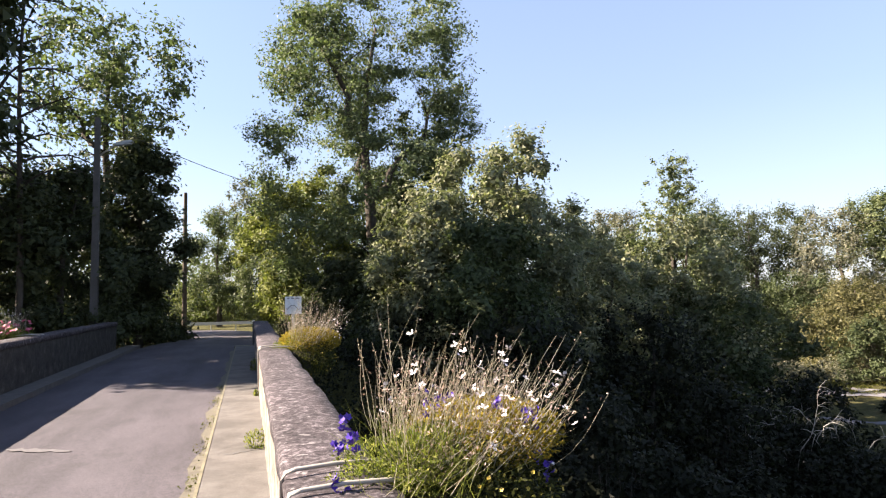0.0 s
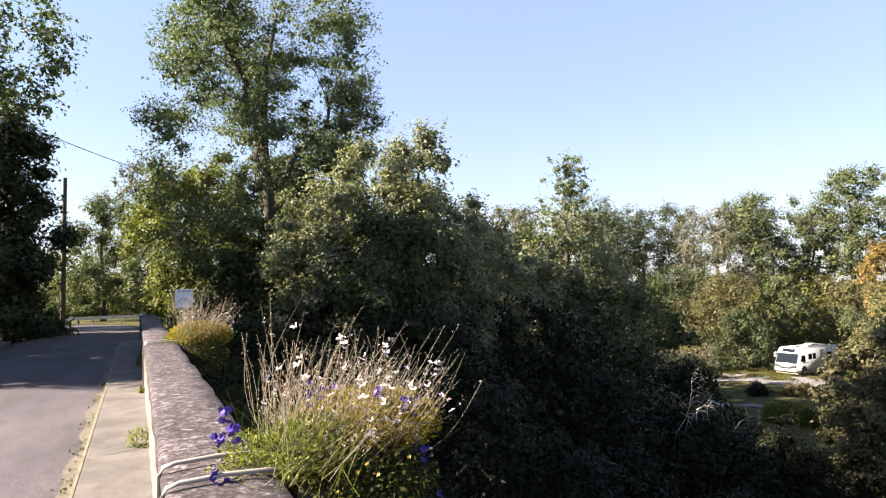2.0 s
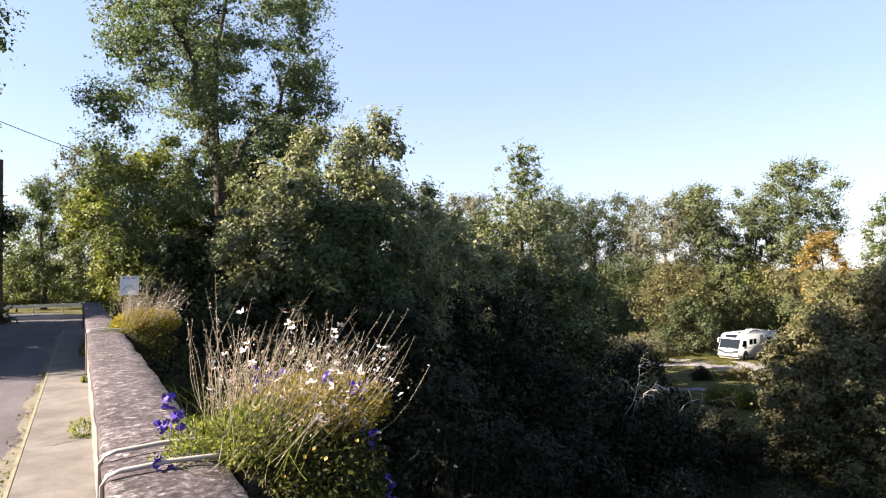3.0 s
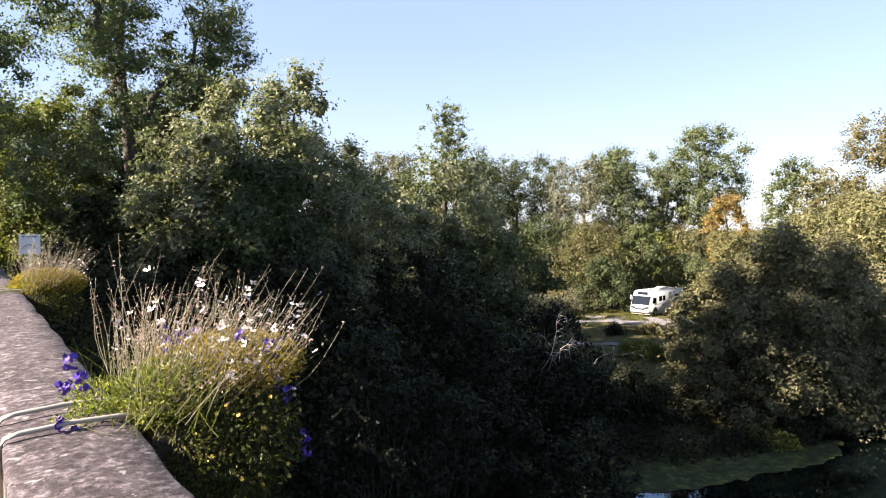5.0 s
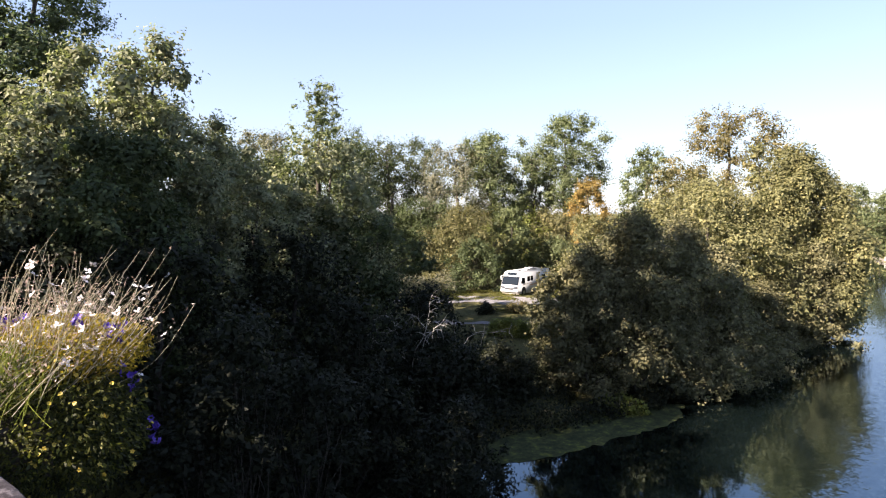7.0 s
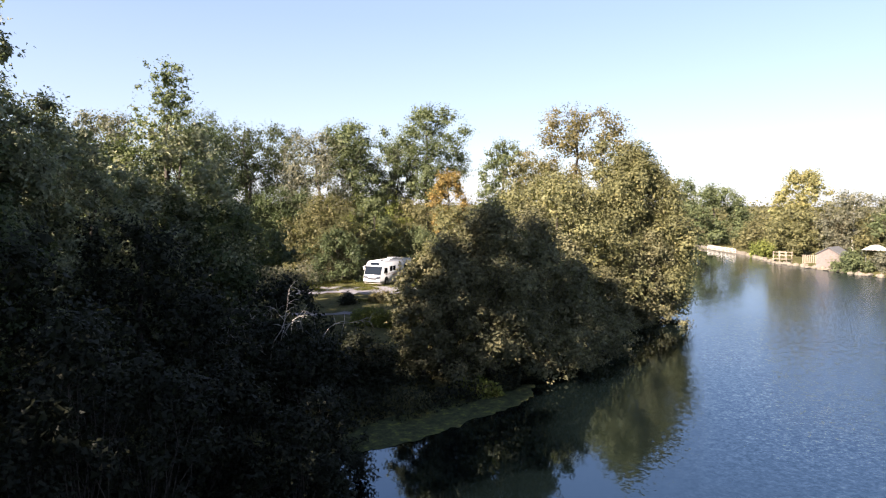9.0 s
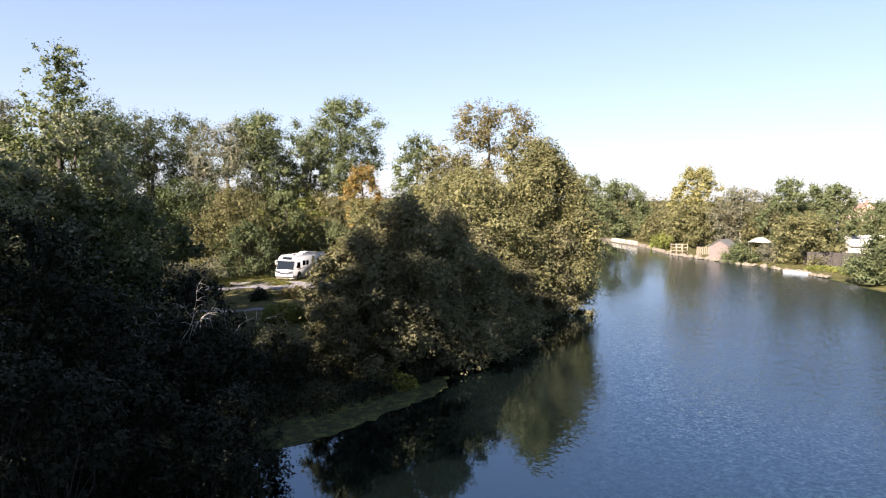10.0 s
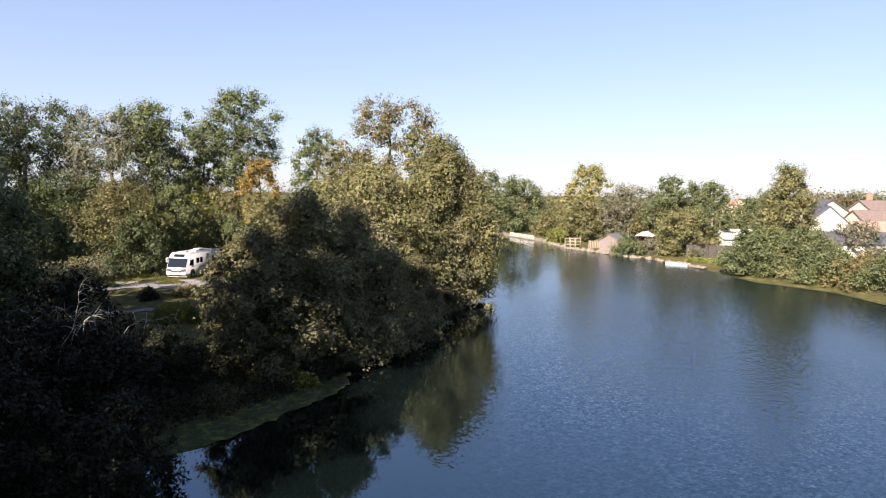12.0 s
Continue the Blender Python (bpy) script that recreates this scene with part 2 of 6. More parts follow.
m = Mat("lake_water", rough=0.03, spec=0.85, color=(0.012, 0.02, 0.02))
# high index and blue tint stand in for a brighter, bluer sky reflection
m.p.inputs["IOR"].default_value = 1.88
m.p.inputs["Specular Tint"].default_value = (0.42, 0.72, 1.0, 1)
m.color(m.ramp(m.noise(0.05, 3), (0.35, (0.0016, 0.0030, 0.0030)), (0.65, (0.0024, 0.0042, 0.0042))))
gust = m.ramp(m.noise(0.055, 3, 0.6, (0.6, 1.0, 1)), (0.40, g(0.35)), (0.60, g(1.35)))
lee = m.node("ShaderNodeVectorMath")                 # sheltered under the wooded bank, rippled where wind reaches; edge fitted to the view
lee.operation = "DOT_PRODUCT"
lee.inputs[1].default_value = (-0.10, 1, 0)
m.link(m.coords(), lee.inputs[0])
wind = m.node("ShaderNodeMapRange")
for i, v in ((1, 5.0), (2, -5.0), (3, 0.08), (4, 1.0)):
    wind.inputs[i].default_value = v
m.link(lee.outputs["Value"], wind.inputs[0])
chop = m.node("ShaderNodeMapRange")                  # the finest wavelets, as roughness
for i, v in ((1, 4.0), (2, -7.0), (3, 0.03), (4, 0.20)):
    chop.inputs[i].default_value = v
m.link(lee.outputs["Value"], chop.inputs[0])
m.link(chop.outputs[0], m.p.inputs["Roughness"])


def wavelets(scale, stretch, height):
    """Slopes of the water in x and y at one size of wave."""
    n = m.node("ShaderNodeTexNoise", Scale=scale, Detail=2, Roughness=0.55, Distortion=0.3)
    mp = m.node("ShaderNodeMapping")
    mp.inputs["Scale"].default_value = stretch
    m.link(m.coords(), mp.inputs["Vector"])
    m.link(mp.outputs["Vector"], n.inputs["Vector"])
    lift = m.node("ShaderNodeVectorMath")
    lift.operation = "MULTIPLY_ADD"
    m.link(n.outputs["Color"], lift.inputs[0])
    lift.inputs[1].default_value = (height, height, 0)
    lift.inputs[2].default_value = (-height / 2, -height / 2, 0)
    return lift.outputs[0]


waves = m.node("ShaderNodeVectorMath")
m.link(wavelets(4.0, (1.0, 0.7, 1), 0.24), waves.inputs[0])
m.link(wavelets(11.0, (1.0, 0.7, 1), 0.42), waves.inputs[1])
blown = m.node("ShaderNodeVectorMath")
blown.operation = "MULTIPLY"
m.link(waves.outputs[0], blown.inputs[0])
m.link(m.mix(1.0, gust, wind.outputs[0], "MULTIPLY"), blown.inputs[1])
upright = m.node("ShaderNodeVectorMath")
upright.inputs[1].default_value = (0, 0, 1)
m.link(blown.outputs[0], upright.inputs[0])
level = m.node("ShaderNodeVectorMath")
level.operation = "NORMALIZE"
m.link(upright.outputs[0], level.inputs[0])
m.link(level.outputs[0], m.p.inputs["Normal"])
WATER = m.m

m = Mat("algae", rough=0.9, spec=0.05)
m.color(m.ramp(m.noise(3.0, 7, 0.7), (0.40, (0.026, 0.031, 0.016)), (0.56, (0.052, 0.058, 0.024)), (0.68, (0.130, 0.130, 0.026)))).bump(m.noise(30, 4), 0.6, 0.02)
ALGAE = m.m


def plain(name, color, rough=0.6, metal=0.0, spec=0.4, vary=0.12, scale=6.0):
    m = Mat(name, rough, metal, color, spec)
    lo, hi = tuple(c * (1 - vary) for c in color), tuple(min(1, c * (1 + vary)) for c in color)
    m.color(m.ramp(m.noise(scale, 5, 0.65), (0.3, lo), (0.7, hi)))
    return m.m


WHITE_PAINT = plain("white_gelcoat", (0.36, 0.36, 0.365), 0.3, vary=0.04)
CREAM = plain("cream_paint", (0.385, 0.350, 0.294), 0.5)
RUBBER = plain("rubber", (0.02, 0.02, 0.02), 0.85)
DARK_TRIM = plain("dark_trim", (0.03, 0.03, 0.035), 0.5)
TAN_STRIPE = plain("tan_stripe", (0.30, 0.16, 0.09), 0.4)
STEEL = plain("steel", (0.40, 0.40, 0.39), 0.4, 0.9)
ZINC = plain("painted_bar", (0.30, 0.27, 0.235), 0.5)
# post concrete made darker to stand for the shade around it
CONCRETE = plain("pole_concrete", (0.075, 0.068, 0.064), 0.9, vary=0.25, scale=3)
WOOD = plain("weathered_wood", (0.10, 0.075, 0.055), 0.9, vary=0.35, scale=4)
WOOD_PALE = plain("pale_wood", (0.210, 0.168, 0.126), 0.9, vary=0.25, scale=4)
SOIL = plain("soil", (0.05, 0.035, 0.025), 0.95, vary=0.3, scale=30)
TROUGH = plain("trough_plastic", (0.03, 0.02, 0.016), 0.6)
SIGN_WHITE = plain("sign_white", (0.562, 0.562, 0.555), 0.45, vary=0.05)
BLACK = plain("sign_black", (0.015, 0.015, 0.015), 0.5)
PLASTER_WHITE = plain("plaster_white", (0.40, 0.385, 0.36), 0.9, vary=0.07)
PLASTER_BEIGE = plain("plaster_beige", (0.364, 0.280, 0.224), 0.9, vary=0.1)
SLATE = plain("slate_roof", (0.055, 0.055, 0.065), 0.6, vary=0.25, scale=3)
TILE_PINK = plain("clay_roof", (0.224, 0.136, 0.112), 0.85, vary=0.2, scale=3)
TILE_BROWN = plain("brown_roof", (0.115, 0.085, 0.075), 0.8, vary=0.25, scale=3)
BRICK = plain("chimney_brick", (0.24, 0.14, 0.10), 0.9, vary=0.2)
LEAD_GREY = plain("shed_grey", (0.085, 0.083, 0.082), 0.8, vary=0.2)
TARP = plain("tarp_green", (0.10, 0.22, 0.14), 0.7)
STONE_PALE = plain("bank_stone", (0.125, 0.105, 0.08), 0.95, vary=0.3, scale=2)
PETAL_WHITE = plain("petal_white", (0.58, 0.53, 0.53), 0.6)
PETAL_PURPLE = plain("petal_purple", (0.055, 0.020, 0.26), 0.55, vary=0.25)
PETAL_YELLOW = plain("petal_yellow", (0.36, 0.25, 0.025), 0.55, vary=0.2)
PETAL_PINK = plain("petal_pink", (0.45, 0.10, 0.16), 0.55, vary=0.3)
STEM_DRY = leaf_material("stem_dry", (0.17, 0.155, 0.105), (0.34, 0.315, 0.235), (0.50, 0.465, 0.39), 0.35, (1.05, 1.0, 0.9))
HUSK = leaf_material("husk", (0.19, 0.125, 0.095), (0.36, 0.27, 0.22), (0.52, 0.43, 0.38), 0.35, (1.05, 1.0, 0.95))
STEM_GREEN = leaf_material("stem_green", (0.072, 0.084, 0.024), (0.144, 0.156, 0.042), (0.240, 0.240, 0.084), 0.38)
HERB_GREEN = leaf_material("herb_green", (0.030, 0.039, 0.007), (0.102, 0.117, 0.021), (0.264, 0.258, 0.072), 0.38)
HERB_GOLD = leaf_material("herb_gold", (0.098, 0.067, 0.010), (0.225, 0.158, 0.020), (0.337, 0.248, 0.040), 0.4)
# dark trailing leaves, with the trough side's shade put into their green
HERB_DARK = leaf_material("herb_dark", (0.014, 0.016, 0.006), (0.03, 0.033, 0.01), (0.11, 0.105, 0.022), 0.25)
GRASS = leaf_material("grass_blades", (0.030, 0.033, 0.008), (0.066, 0.069, 0.017), (0.132, 0.120, 0.036), 0.35)

glass = Mat("window_glass", rough=0.04, spec=0.22, color=(0.008, 0.011, 0.015))
GLASS = glass.m

# ---------------------------------------------------------------- ground and water
SHORE = [(-160, 16), (-20, 15), (4, 14), (12, 13.2), (20, 14.5), (27, 12.5), (31, 11.2), (37, 11.2), (46, 10.6), (54, 10), (59, 13), (66, 24), (85, 36), (120, 46),
         (160, 44), (152, 29), (138.7, 22.6), (121, 11.6), (107.3, 6.5), (98, -0.8), (92, -6.8), (88, -9.6), (82.5, -11.6), (72.5, -15.2), (67, -21), (60.8, -22.9),
         (50, -27), (34, -35), (8, -46), (-20, -52), (-160, -60)]
WATER_Z = -7.2


def shore_distance(x, y):
    """Distance to the water's edge, positive on land."""
    best = np.full(x.shape, 1e9)
    inside = np.zeros(x.shape, bool)
    for (ax, ay), (bx, by) in zip(SHORE, SHORE[1:] + SHORE[:1]):
        dx, dy = bx - ax, by - ay
        k = np.clip(((x - ax) * dx + (y - ay) * dy) / (dx * dx + dy * dy), 0, 1)
        best = np.minimum(best, np.hypot(x - ax - k * dx, y - ay - k * dy))
        cross = (ay > y) != (by > y)
        with np.errstate(divide="ignore", invalid="ignore"):
            inside ^= cross & (x < (dx * (y - ay) / (dy if dy else 1e-9)) + ax)
    return np.where(inside, -best, best)


def step(a, b, v):
    k = np.clip((v - a) / (b - a), 0, 1)
    return k * k * (3 - 2 * k)


def ground_z(x, y):
    x, y = np.asarray(x, float), np.asarray(y, float)
    d = shore_distance(x, y)
    z = np.where(d < 0, WATER_Z - 0.05 + np.maximum(d, -5) * 0.35, WATER_Z - 0.05 + step(0, 3, d) * 0.35 + step(3, 16, d) * 0.15 + 0.0 * d)
    lump = 0.12 * np.sin(x * 0.9 + 1.3 * np.sin(y * 0.7)) * np.sin(y * 1.1 + 0.5) + 0.05 * np.sin(x * 2.7) * np.sin(y * 3.1)
    z = z + lump * step(0.5, 3, d)
    # the road's embankment on the near bank and the high ground behind it
    high = step(14.5, 21, y) * (1 - step(1.5, 14, x - np.maximum(0, y - 40) * 0.25))
    high = np.maximum(high, step(-50, -58, y) * (1 - step(2, 14, x)))
    return z * (1 - high) + (-0.3 - 0.025 * np.clip(y - 24, 0, 36) + 0.02 * lump) * high


def spaced(near_a, near_b, pitch, far):
    mid = list(np.arange(near_a, near_b + 0.1, pitch))
    out, s = [], pitch
    v = near_b
    while v < far:
        s *= 1.35
        v += s
        out.append(v)
    lo, s, v = [], pitch, near_a
    while v > -far:
        s *= 1.35
        v -= s
        lo.append(v)
    return np.array(lo[::-1] + mid + out)


gx, gy = spaced(-12, 160, 1.25, 2600), spaced(-62, 90, 1.25, 2600)
GX, GY = np.meshgrid(gx, gy)
GZ = ground_z(GX, GY)
nx, ny = len(gx), len(gy)
idx = np.arange(nx * ny).reshape(ny, nx)
me = bpy.data.meshes.new("ground")
me.from_pydata(np.stack([GX, GY, GZ], -1).reshape(-1, 3).tolist(), [], np.stack([idx[:-1, :-1], idx[:-1, 1:], idx[1:, 1:], idx[1:, :-1]], -1).reshape(-1, 4).tolist())
me.polygons.foreach_set("use_smooth", [True] * len(me.polygons))
ground = link_mesh("ground", me, GROUND)
tagged(ground, "grassy river banks and park ground with bare soil", "ground", kind="structure")

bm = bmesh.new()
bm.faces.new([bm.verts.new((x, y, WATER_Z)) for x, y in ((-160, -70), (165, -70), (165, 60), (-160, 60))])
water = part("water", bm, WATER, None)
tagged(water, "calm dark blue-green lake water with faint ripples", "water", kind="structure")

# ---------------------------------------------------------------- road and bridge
# left footway's paving, darkened to hold the wall's shade in its colour
PAVING_SHADED = plain("shaded_paving", (0.085, 0.076, 0.07), 0.92, vary=0.3, scale=5)


def strip(name, outline, z0, z1, material, bevel=0.0):
    bm = bmesh.new()
    vs = [bm.verts.new((x, y, z1)) for x, y in outline]
    f = bm.faces.new(vs)
    if f.normal.z < 0:
        f.normal_flip()
    ext = bmesh.ops.extrude_face_region(bm, geom=[f])
    for v in ext["geom"]:
        if isinstance(v, bmesh.types.BMVert):
            v.co.z = z0
    bmesh.ops.recalc_face_normals(bm, faces=bm.faces)
    return part(name, bm, material, None)


arc = [(a / 10 * math.pi / 2) for a in range(11)]
centre = [(-2.0, -75 + 9.9 * k) for k in range(11)] + [(-2.0, 26), (-1.7, 30), (-1.4, 35), (-1.3, 40)] + [(-12.3 + 11 * math.cos(a), 42 + 11 * math.sin(a)) for a in arc] + [(-40, 53), (-70, 53)]


def road_z(y):
    return -0.10 - 0.025 * min(max(y - 24, 0), 36)


verts, faces = [], []
for i, (x, y) in enumerate(centre):
    a, b = Vector(centre[max(i - 1, 0)]), Vector(centre[min(i + 1, len(centre) - 1)])
    way = (b - a).normalized()
    for s_, dz in ((1.6, -0.3), (1.6, 0), (0, 0.02), (-1.6, 0), (-1.6, -0.3)):
        verts.append((x + way.y * s_ * -1, y + way.x * s_, road_z(y) + dz))
for i in range(len(centre) - 1):
    for k in range(4):
        faces.append((i * 5 + k, i * 5 + k + 1, i * 5 + k + 6, i * 5 + k + 5)[::-1])
me = bpy.data.meshes.new("road")
me.from_pydata(verts, [], faces)
road = link_mesh("road", me, ASPHALT)
me = bpy.data.meshes.new("road_apron")
me.from_pydata([(-0.45, 22.6, -0.09), (0.62, 22.6, -0.09), (0.75, 27, road_z(27) + 0.004), (0.4, 36, road_z(36) + 0.004), (-0.45, 36, road_z(36) + 0.004), (-0.45, 27, road_z(27) + 0.004), (-0.45, 24, -0.094), (0.66, 24, -0.094)], [], [(0, 1, 7, 6), (6, 7, 2, 5), (5, 2, 3, 4)])
tagged(link_mesh("road_apron", me, ASPHALT), "asphalt apron beyond the end of the footway", "road", kind="structure")
tagged(road, "narrow worn grey asphalt road over the bridge", "road", kind="structure")
kerb = strip("kerb_right", [(-0.40, -60), (-0.372, -60), (-0.372, 22.6), (-0.40, 22.6)], -0.42, 0.0, KERB)
tagged(kerb, "pale worn stone kerb along the footway", "kerb", kind="structure")
pave = strip("pavement_right", [(-0.372, -60), (0.30, -60), (0.30, 22.6), (-0.372, 22.6)], -0.42, -0.004, PAVING)
tagged(pave, "narrow pale concrete footway beside the parapet", "footway", kind="structure")
pave = strip("pavement_left", [(-4.05, -60), (-3.6, -60), (-3.6, 25), (-4.05, 25)], -0.42, 0.0, PAVING_SHADED)
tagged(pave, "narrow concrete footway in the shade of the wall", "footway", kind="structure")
grit = strip("gutter", [(-0.40, -60), (-0.40, 22)] + [(-0.51 + 0.03 * math.sin(y * 1.7) + 0.03 * math.sin(y * 4.1) + 0.015 * math.sin(y * 11.3), y) for y in np.arange(22, -60, -0.4)], -0.2, -0.094, GRIT)
tagged(grit, "sandy mossy gutter strip along the kerb", "gutter", kind="structure")


def parapet(name, x0, x1, wall_mat, y0, y1, top, label):
    """A rendered wall under a crowned, worn coping."""
    root = thing(name, (0, 0, 0), label, "parapet", kind="structure")
    n = int((y1 - y0) / 0.12)
    ys = np.linspace(y0, y1, n)
    prof = [(x0, -0.10), (x0, -0.012), (x0 + 0.012, 0.002), (x0 + 0.10, 0.012), ((x0 + x1) / 2, 0.016), (x1 - 0.10, 0.012), (x1 - 0.008, 0.004), (x1, -0.006), (x1, -0.10)]
    verts, faces = [], []
    for y in ys:
        for x, z in prof:
            wob = noise.noise(Vector((x * 6, y * 2.2, z * 8))) * 0.012 + noise.noise(Vector((x * 17, y * 9, 3))) * 0.005
            verts.append((x + wob * 0.7, y, top + z - 0.02 + wob))
    k = len(prof)
    for i in range(n - 1):
        for j in range(k):
            faces.append((i * k + j, i * k + (j + 1) % k, (i + 1) * k + (j + 1) % k, (i + 1) * k + j))
    faces += [tuple(range(k)), tuple((n - 1) * k + j for j in range(k - 1, -1, -1))]
    me = bpy.data.meshes.new("coping")
    me.from_pydata(verts, [], faces)
    me.polygons.foreach_set("use_smooth", [True] * len(me.polygons))
    link_mesh("coping", me, COPING, root, "lichen-stained grey coping")
    w0, w1 = x0 + 0.035, x1 - 0.03
    verts, faces = [], []
    zs = np.linspace(-0.3, top - 0.105, 9)
    for side in (w0, w1):
        for y in ys:
            for z in zs:
                wob = noise.noise(Vector((side * 3, y * 3.1, z * 3.1))) * 0.016 + noise.noise(Vector((side, y * 11, z * 11))) * 0.008
                verts.append((side + wob, y, z))
    k, half = len(zs), len(ys) * len(zs)
    for s in (0, 1):
        for i in range(n - 1):
            for j in range(k - 1):
                a = s * half + i * k + j
                f = (a, a + 1, a + k + 1, a + k)
                faces.append(f if s else f[::-1])
    for i in (0, n - 1):
        for j in range(k - 1):
            a, b = i * k + j, half + i * k + j
            faces.append((a, a + 1, b + 1, b))
    me = bpy.data.meshes.new("wall")
    me.from_pydata(verts, [], faces)
    link_mesh("wall", me, wall_mat, root, "rough weathered wall face")
    return root


parapet("parapet_right", 0.15, 0.55, WALL, -30, 20.5, 0.88, "low rendered bridge parapet with lichen-stained coping")
parapet("parapet_left", -4.42, -3.98, SHADED_WALL, -30, 23.0, 0.88, "shaded low stone parapet across the road")

# the bridge's body with three arches
outline = [(-60, -0.2), (-60, -9), (-48, -9)]
for c in (-36, -18, 0):
    outline += [(c - 7 * math.cos(a), -8.5 + 6.4 * math.sin(a)) for a in np.linspace(0, math.pi, 13)]
outline += [(14, -9), (26, -9), (26, -0.2)]
body = prism_bm(outline, 4.72, Matrix.Translation((-1.94, 0, -0.25)) @ Matrix.Rotation(radians(90), 4, "Z"))
bridge = part("bridge_body", body, STONE, None)
tagged(bridge, "weathered stone road bridge with round arches", "bridge", kind="structure")

# ---------------------------------------------------------------- trees
def clumps(rng, h, r, low, habit, n_clumps):
    """Centres and sizes of the leafy clumps of a crown: most on a lobed outer shell, some within."""
    out = []
    z0 = low * h
    phase = rng.uniform(0, 50)
    for i in range(n_clumps):
        u = (i + rng.random()) / n_clumps
        if habit == "bush":
            prof = math.sqrt(max(0.02, 1 - u ** 2.2))
        elif habit == "poplar":
            prof = math.sin(math.pi * (0.16 + 0.74 * u)) ** 0.5
        elif habit == "leader":
            prof = 1.0 - 0.25 * u if u < 0.55 else 0.92 - 1.5 * (u - 0.55)
        elif habit == "cone":
            prof = 1.12 - 0.86 * u
        elif habit == "willow":
            prof = math.sqrt(max(0.05, 1 - (1.25 * u - 0.25) ** 2)) * (0.95 if u < 0.5 else 1)
        elif habit == "locust":
            prof = 0.55 + 0.45 * math.sin(math.pi * (0.1 + 0.75 * u))
        else:
            prof = math.sin(math.pi * (0.20 + 0.72 * u)) ** 0.5
        ang = i * 2.399 + rng.uniform(-0.7, 0.7)
        lobe = 1.0 + {"leader": 0.6, "bush": 0.55}.get(habit, 0.44) * noise.noise(Vector((1.4 * math.cos(ang), 1.4 * math.sin(ang), 3.2 * u + phase)))
        c = r * rng.uniform(0.15, 0.31) * (0.8 + 0.3 * prof) + 0.06
        if habit == "locust":
            c = r * rng.uniform(0.14, 0.28)
        if habit == "bush":
            c = r * rng.uniform(0.12, 0.32) + 0.05
        if habit == "leader":
            c = r * (rng.uniform(0.14, 0.24) if u < 0.5 else rng.uniform(0.06, 0.125))
        inner = rng.random() < (0.45 if habit == "leader" and u > 0.5 else 0.24)
        rho = max(0, prof * r * lobe * (rng.uniform(0.1, 0.65) if inner else rng.uniform(0.82, 1.05)) - 0.5 * c)
        z = z0 + u * (h - z0) * (1 + 0.05 * (lobe - 1)) - 0.6 * c * u
        out.append((np.array([rho * math.cos(ang), rho * math.sin(ang), max(z, 0.35 * c)]), c))
    return out


CORE = {"locust": 0.22, "leader": 0.3, "poplar": 0.25}
FLAT = {"locust": 0.5, "leader": 0.6, "willow": 1.2, "poplar": 1.0, "bush": 0.8}


def crown_quads(rng, cl, n, leaf, habit):
    """Leaves in small sprays over the upper and outer side of each clump, with a closer inner layer."""
    w = np.array([c ** 2 for _, c in cl])
    share = np.maximum(12, (n * w / w.sum()).astype(int))
    flat = np.array([1, 1, FLAT.get(habit, 0.72)])
    all_q = []
    for (centre, c), k in zip(cl, share):
        per = 20 if habit == "locust" else 9
        sprays = max(4, k // per)
        way = rng.normal(size=(sprays, 3))
        way[:, 2] += 0.55
        way /= np.linalg.norm(way, axis=1)[:, None]
        rad = c * rng.uniform(0.55, 1.0, sprays) ** 0.6 * np.where(rng.random(sprays) < 0.14, 1.22, 1.0)
        base = centre + way * rad[:, None] * flat
        tip = way.copy()
        tip[:, 2] += {"willow": -0.9, "locust": 0.0, "leader": 0.5}.get(habit, 0.2)
        pick = rng.integers(0, sprays, k)
        along = rng.uniform(-1.0, 1.0, k)[:, None] * leaf * {"locust": 4.0, "willow": 2.8}.get(habit, 2.1)
        pos = base[pick] + tip[pick] * along + rng.normal(size=(k, 3)) * leaf * 0.85
        all_q.append(leaf_quads(rng, pos, leaf * 1.15, leaf * 0.85, 0.30, tip[pick] * 0.7, 3, (pos - centre) / c * 0.75))
        m = int(k * CORE.get(habit, 0.34))
        way = rng.normal(size=(m, 3))
        way /= np.linalg.norm(way, axis=1)[:, None]
        pos = centre + way * (c * rng.uniform(0.2, 0.75, m))[:, None] * flat
        size = min(0.6 * c, leaf * 1.8)
        all_q.append(leaf_quads(rng, pos, size, size * 0.9, 0.3, None, 3, way * 1.5))
    q = np.concatenate(all_q)
    q[:, :, 2] = np.maximum(q[:, :, 2], 0.02)
    return q


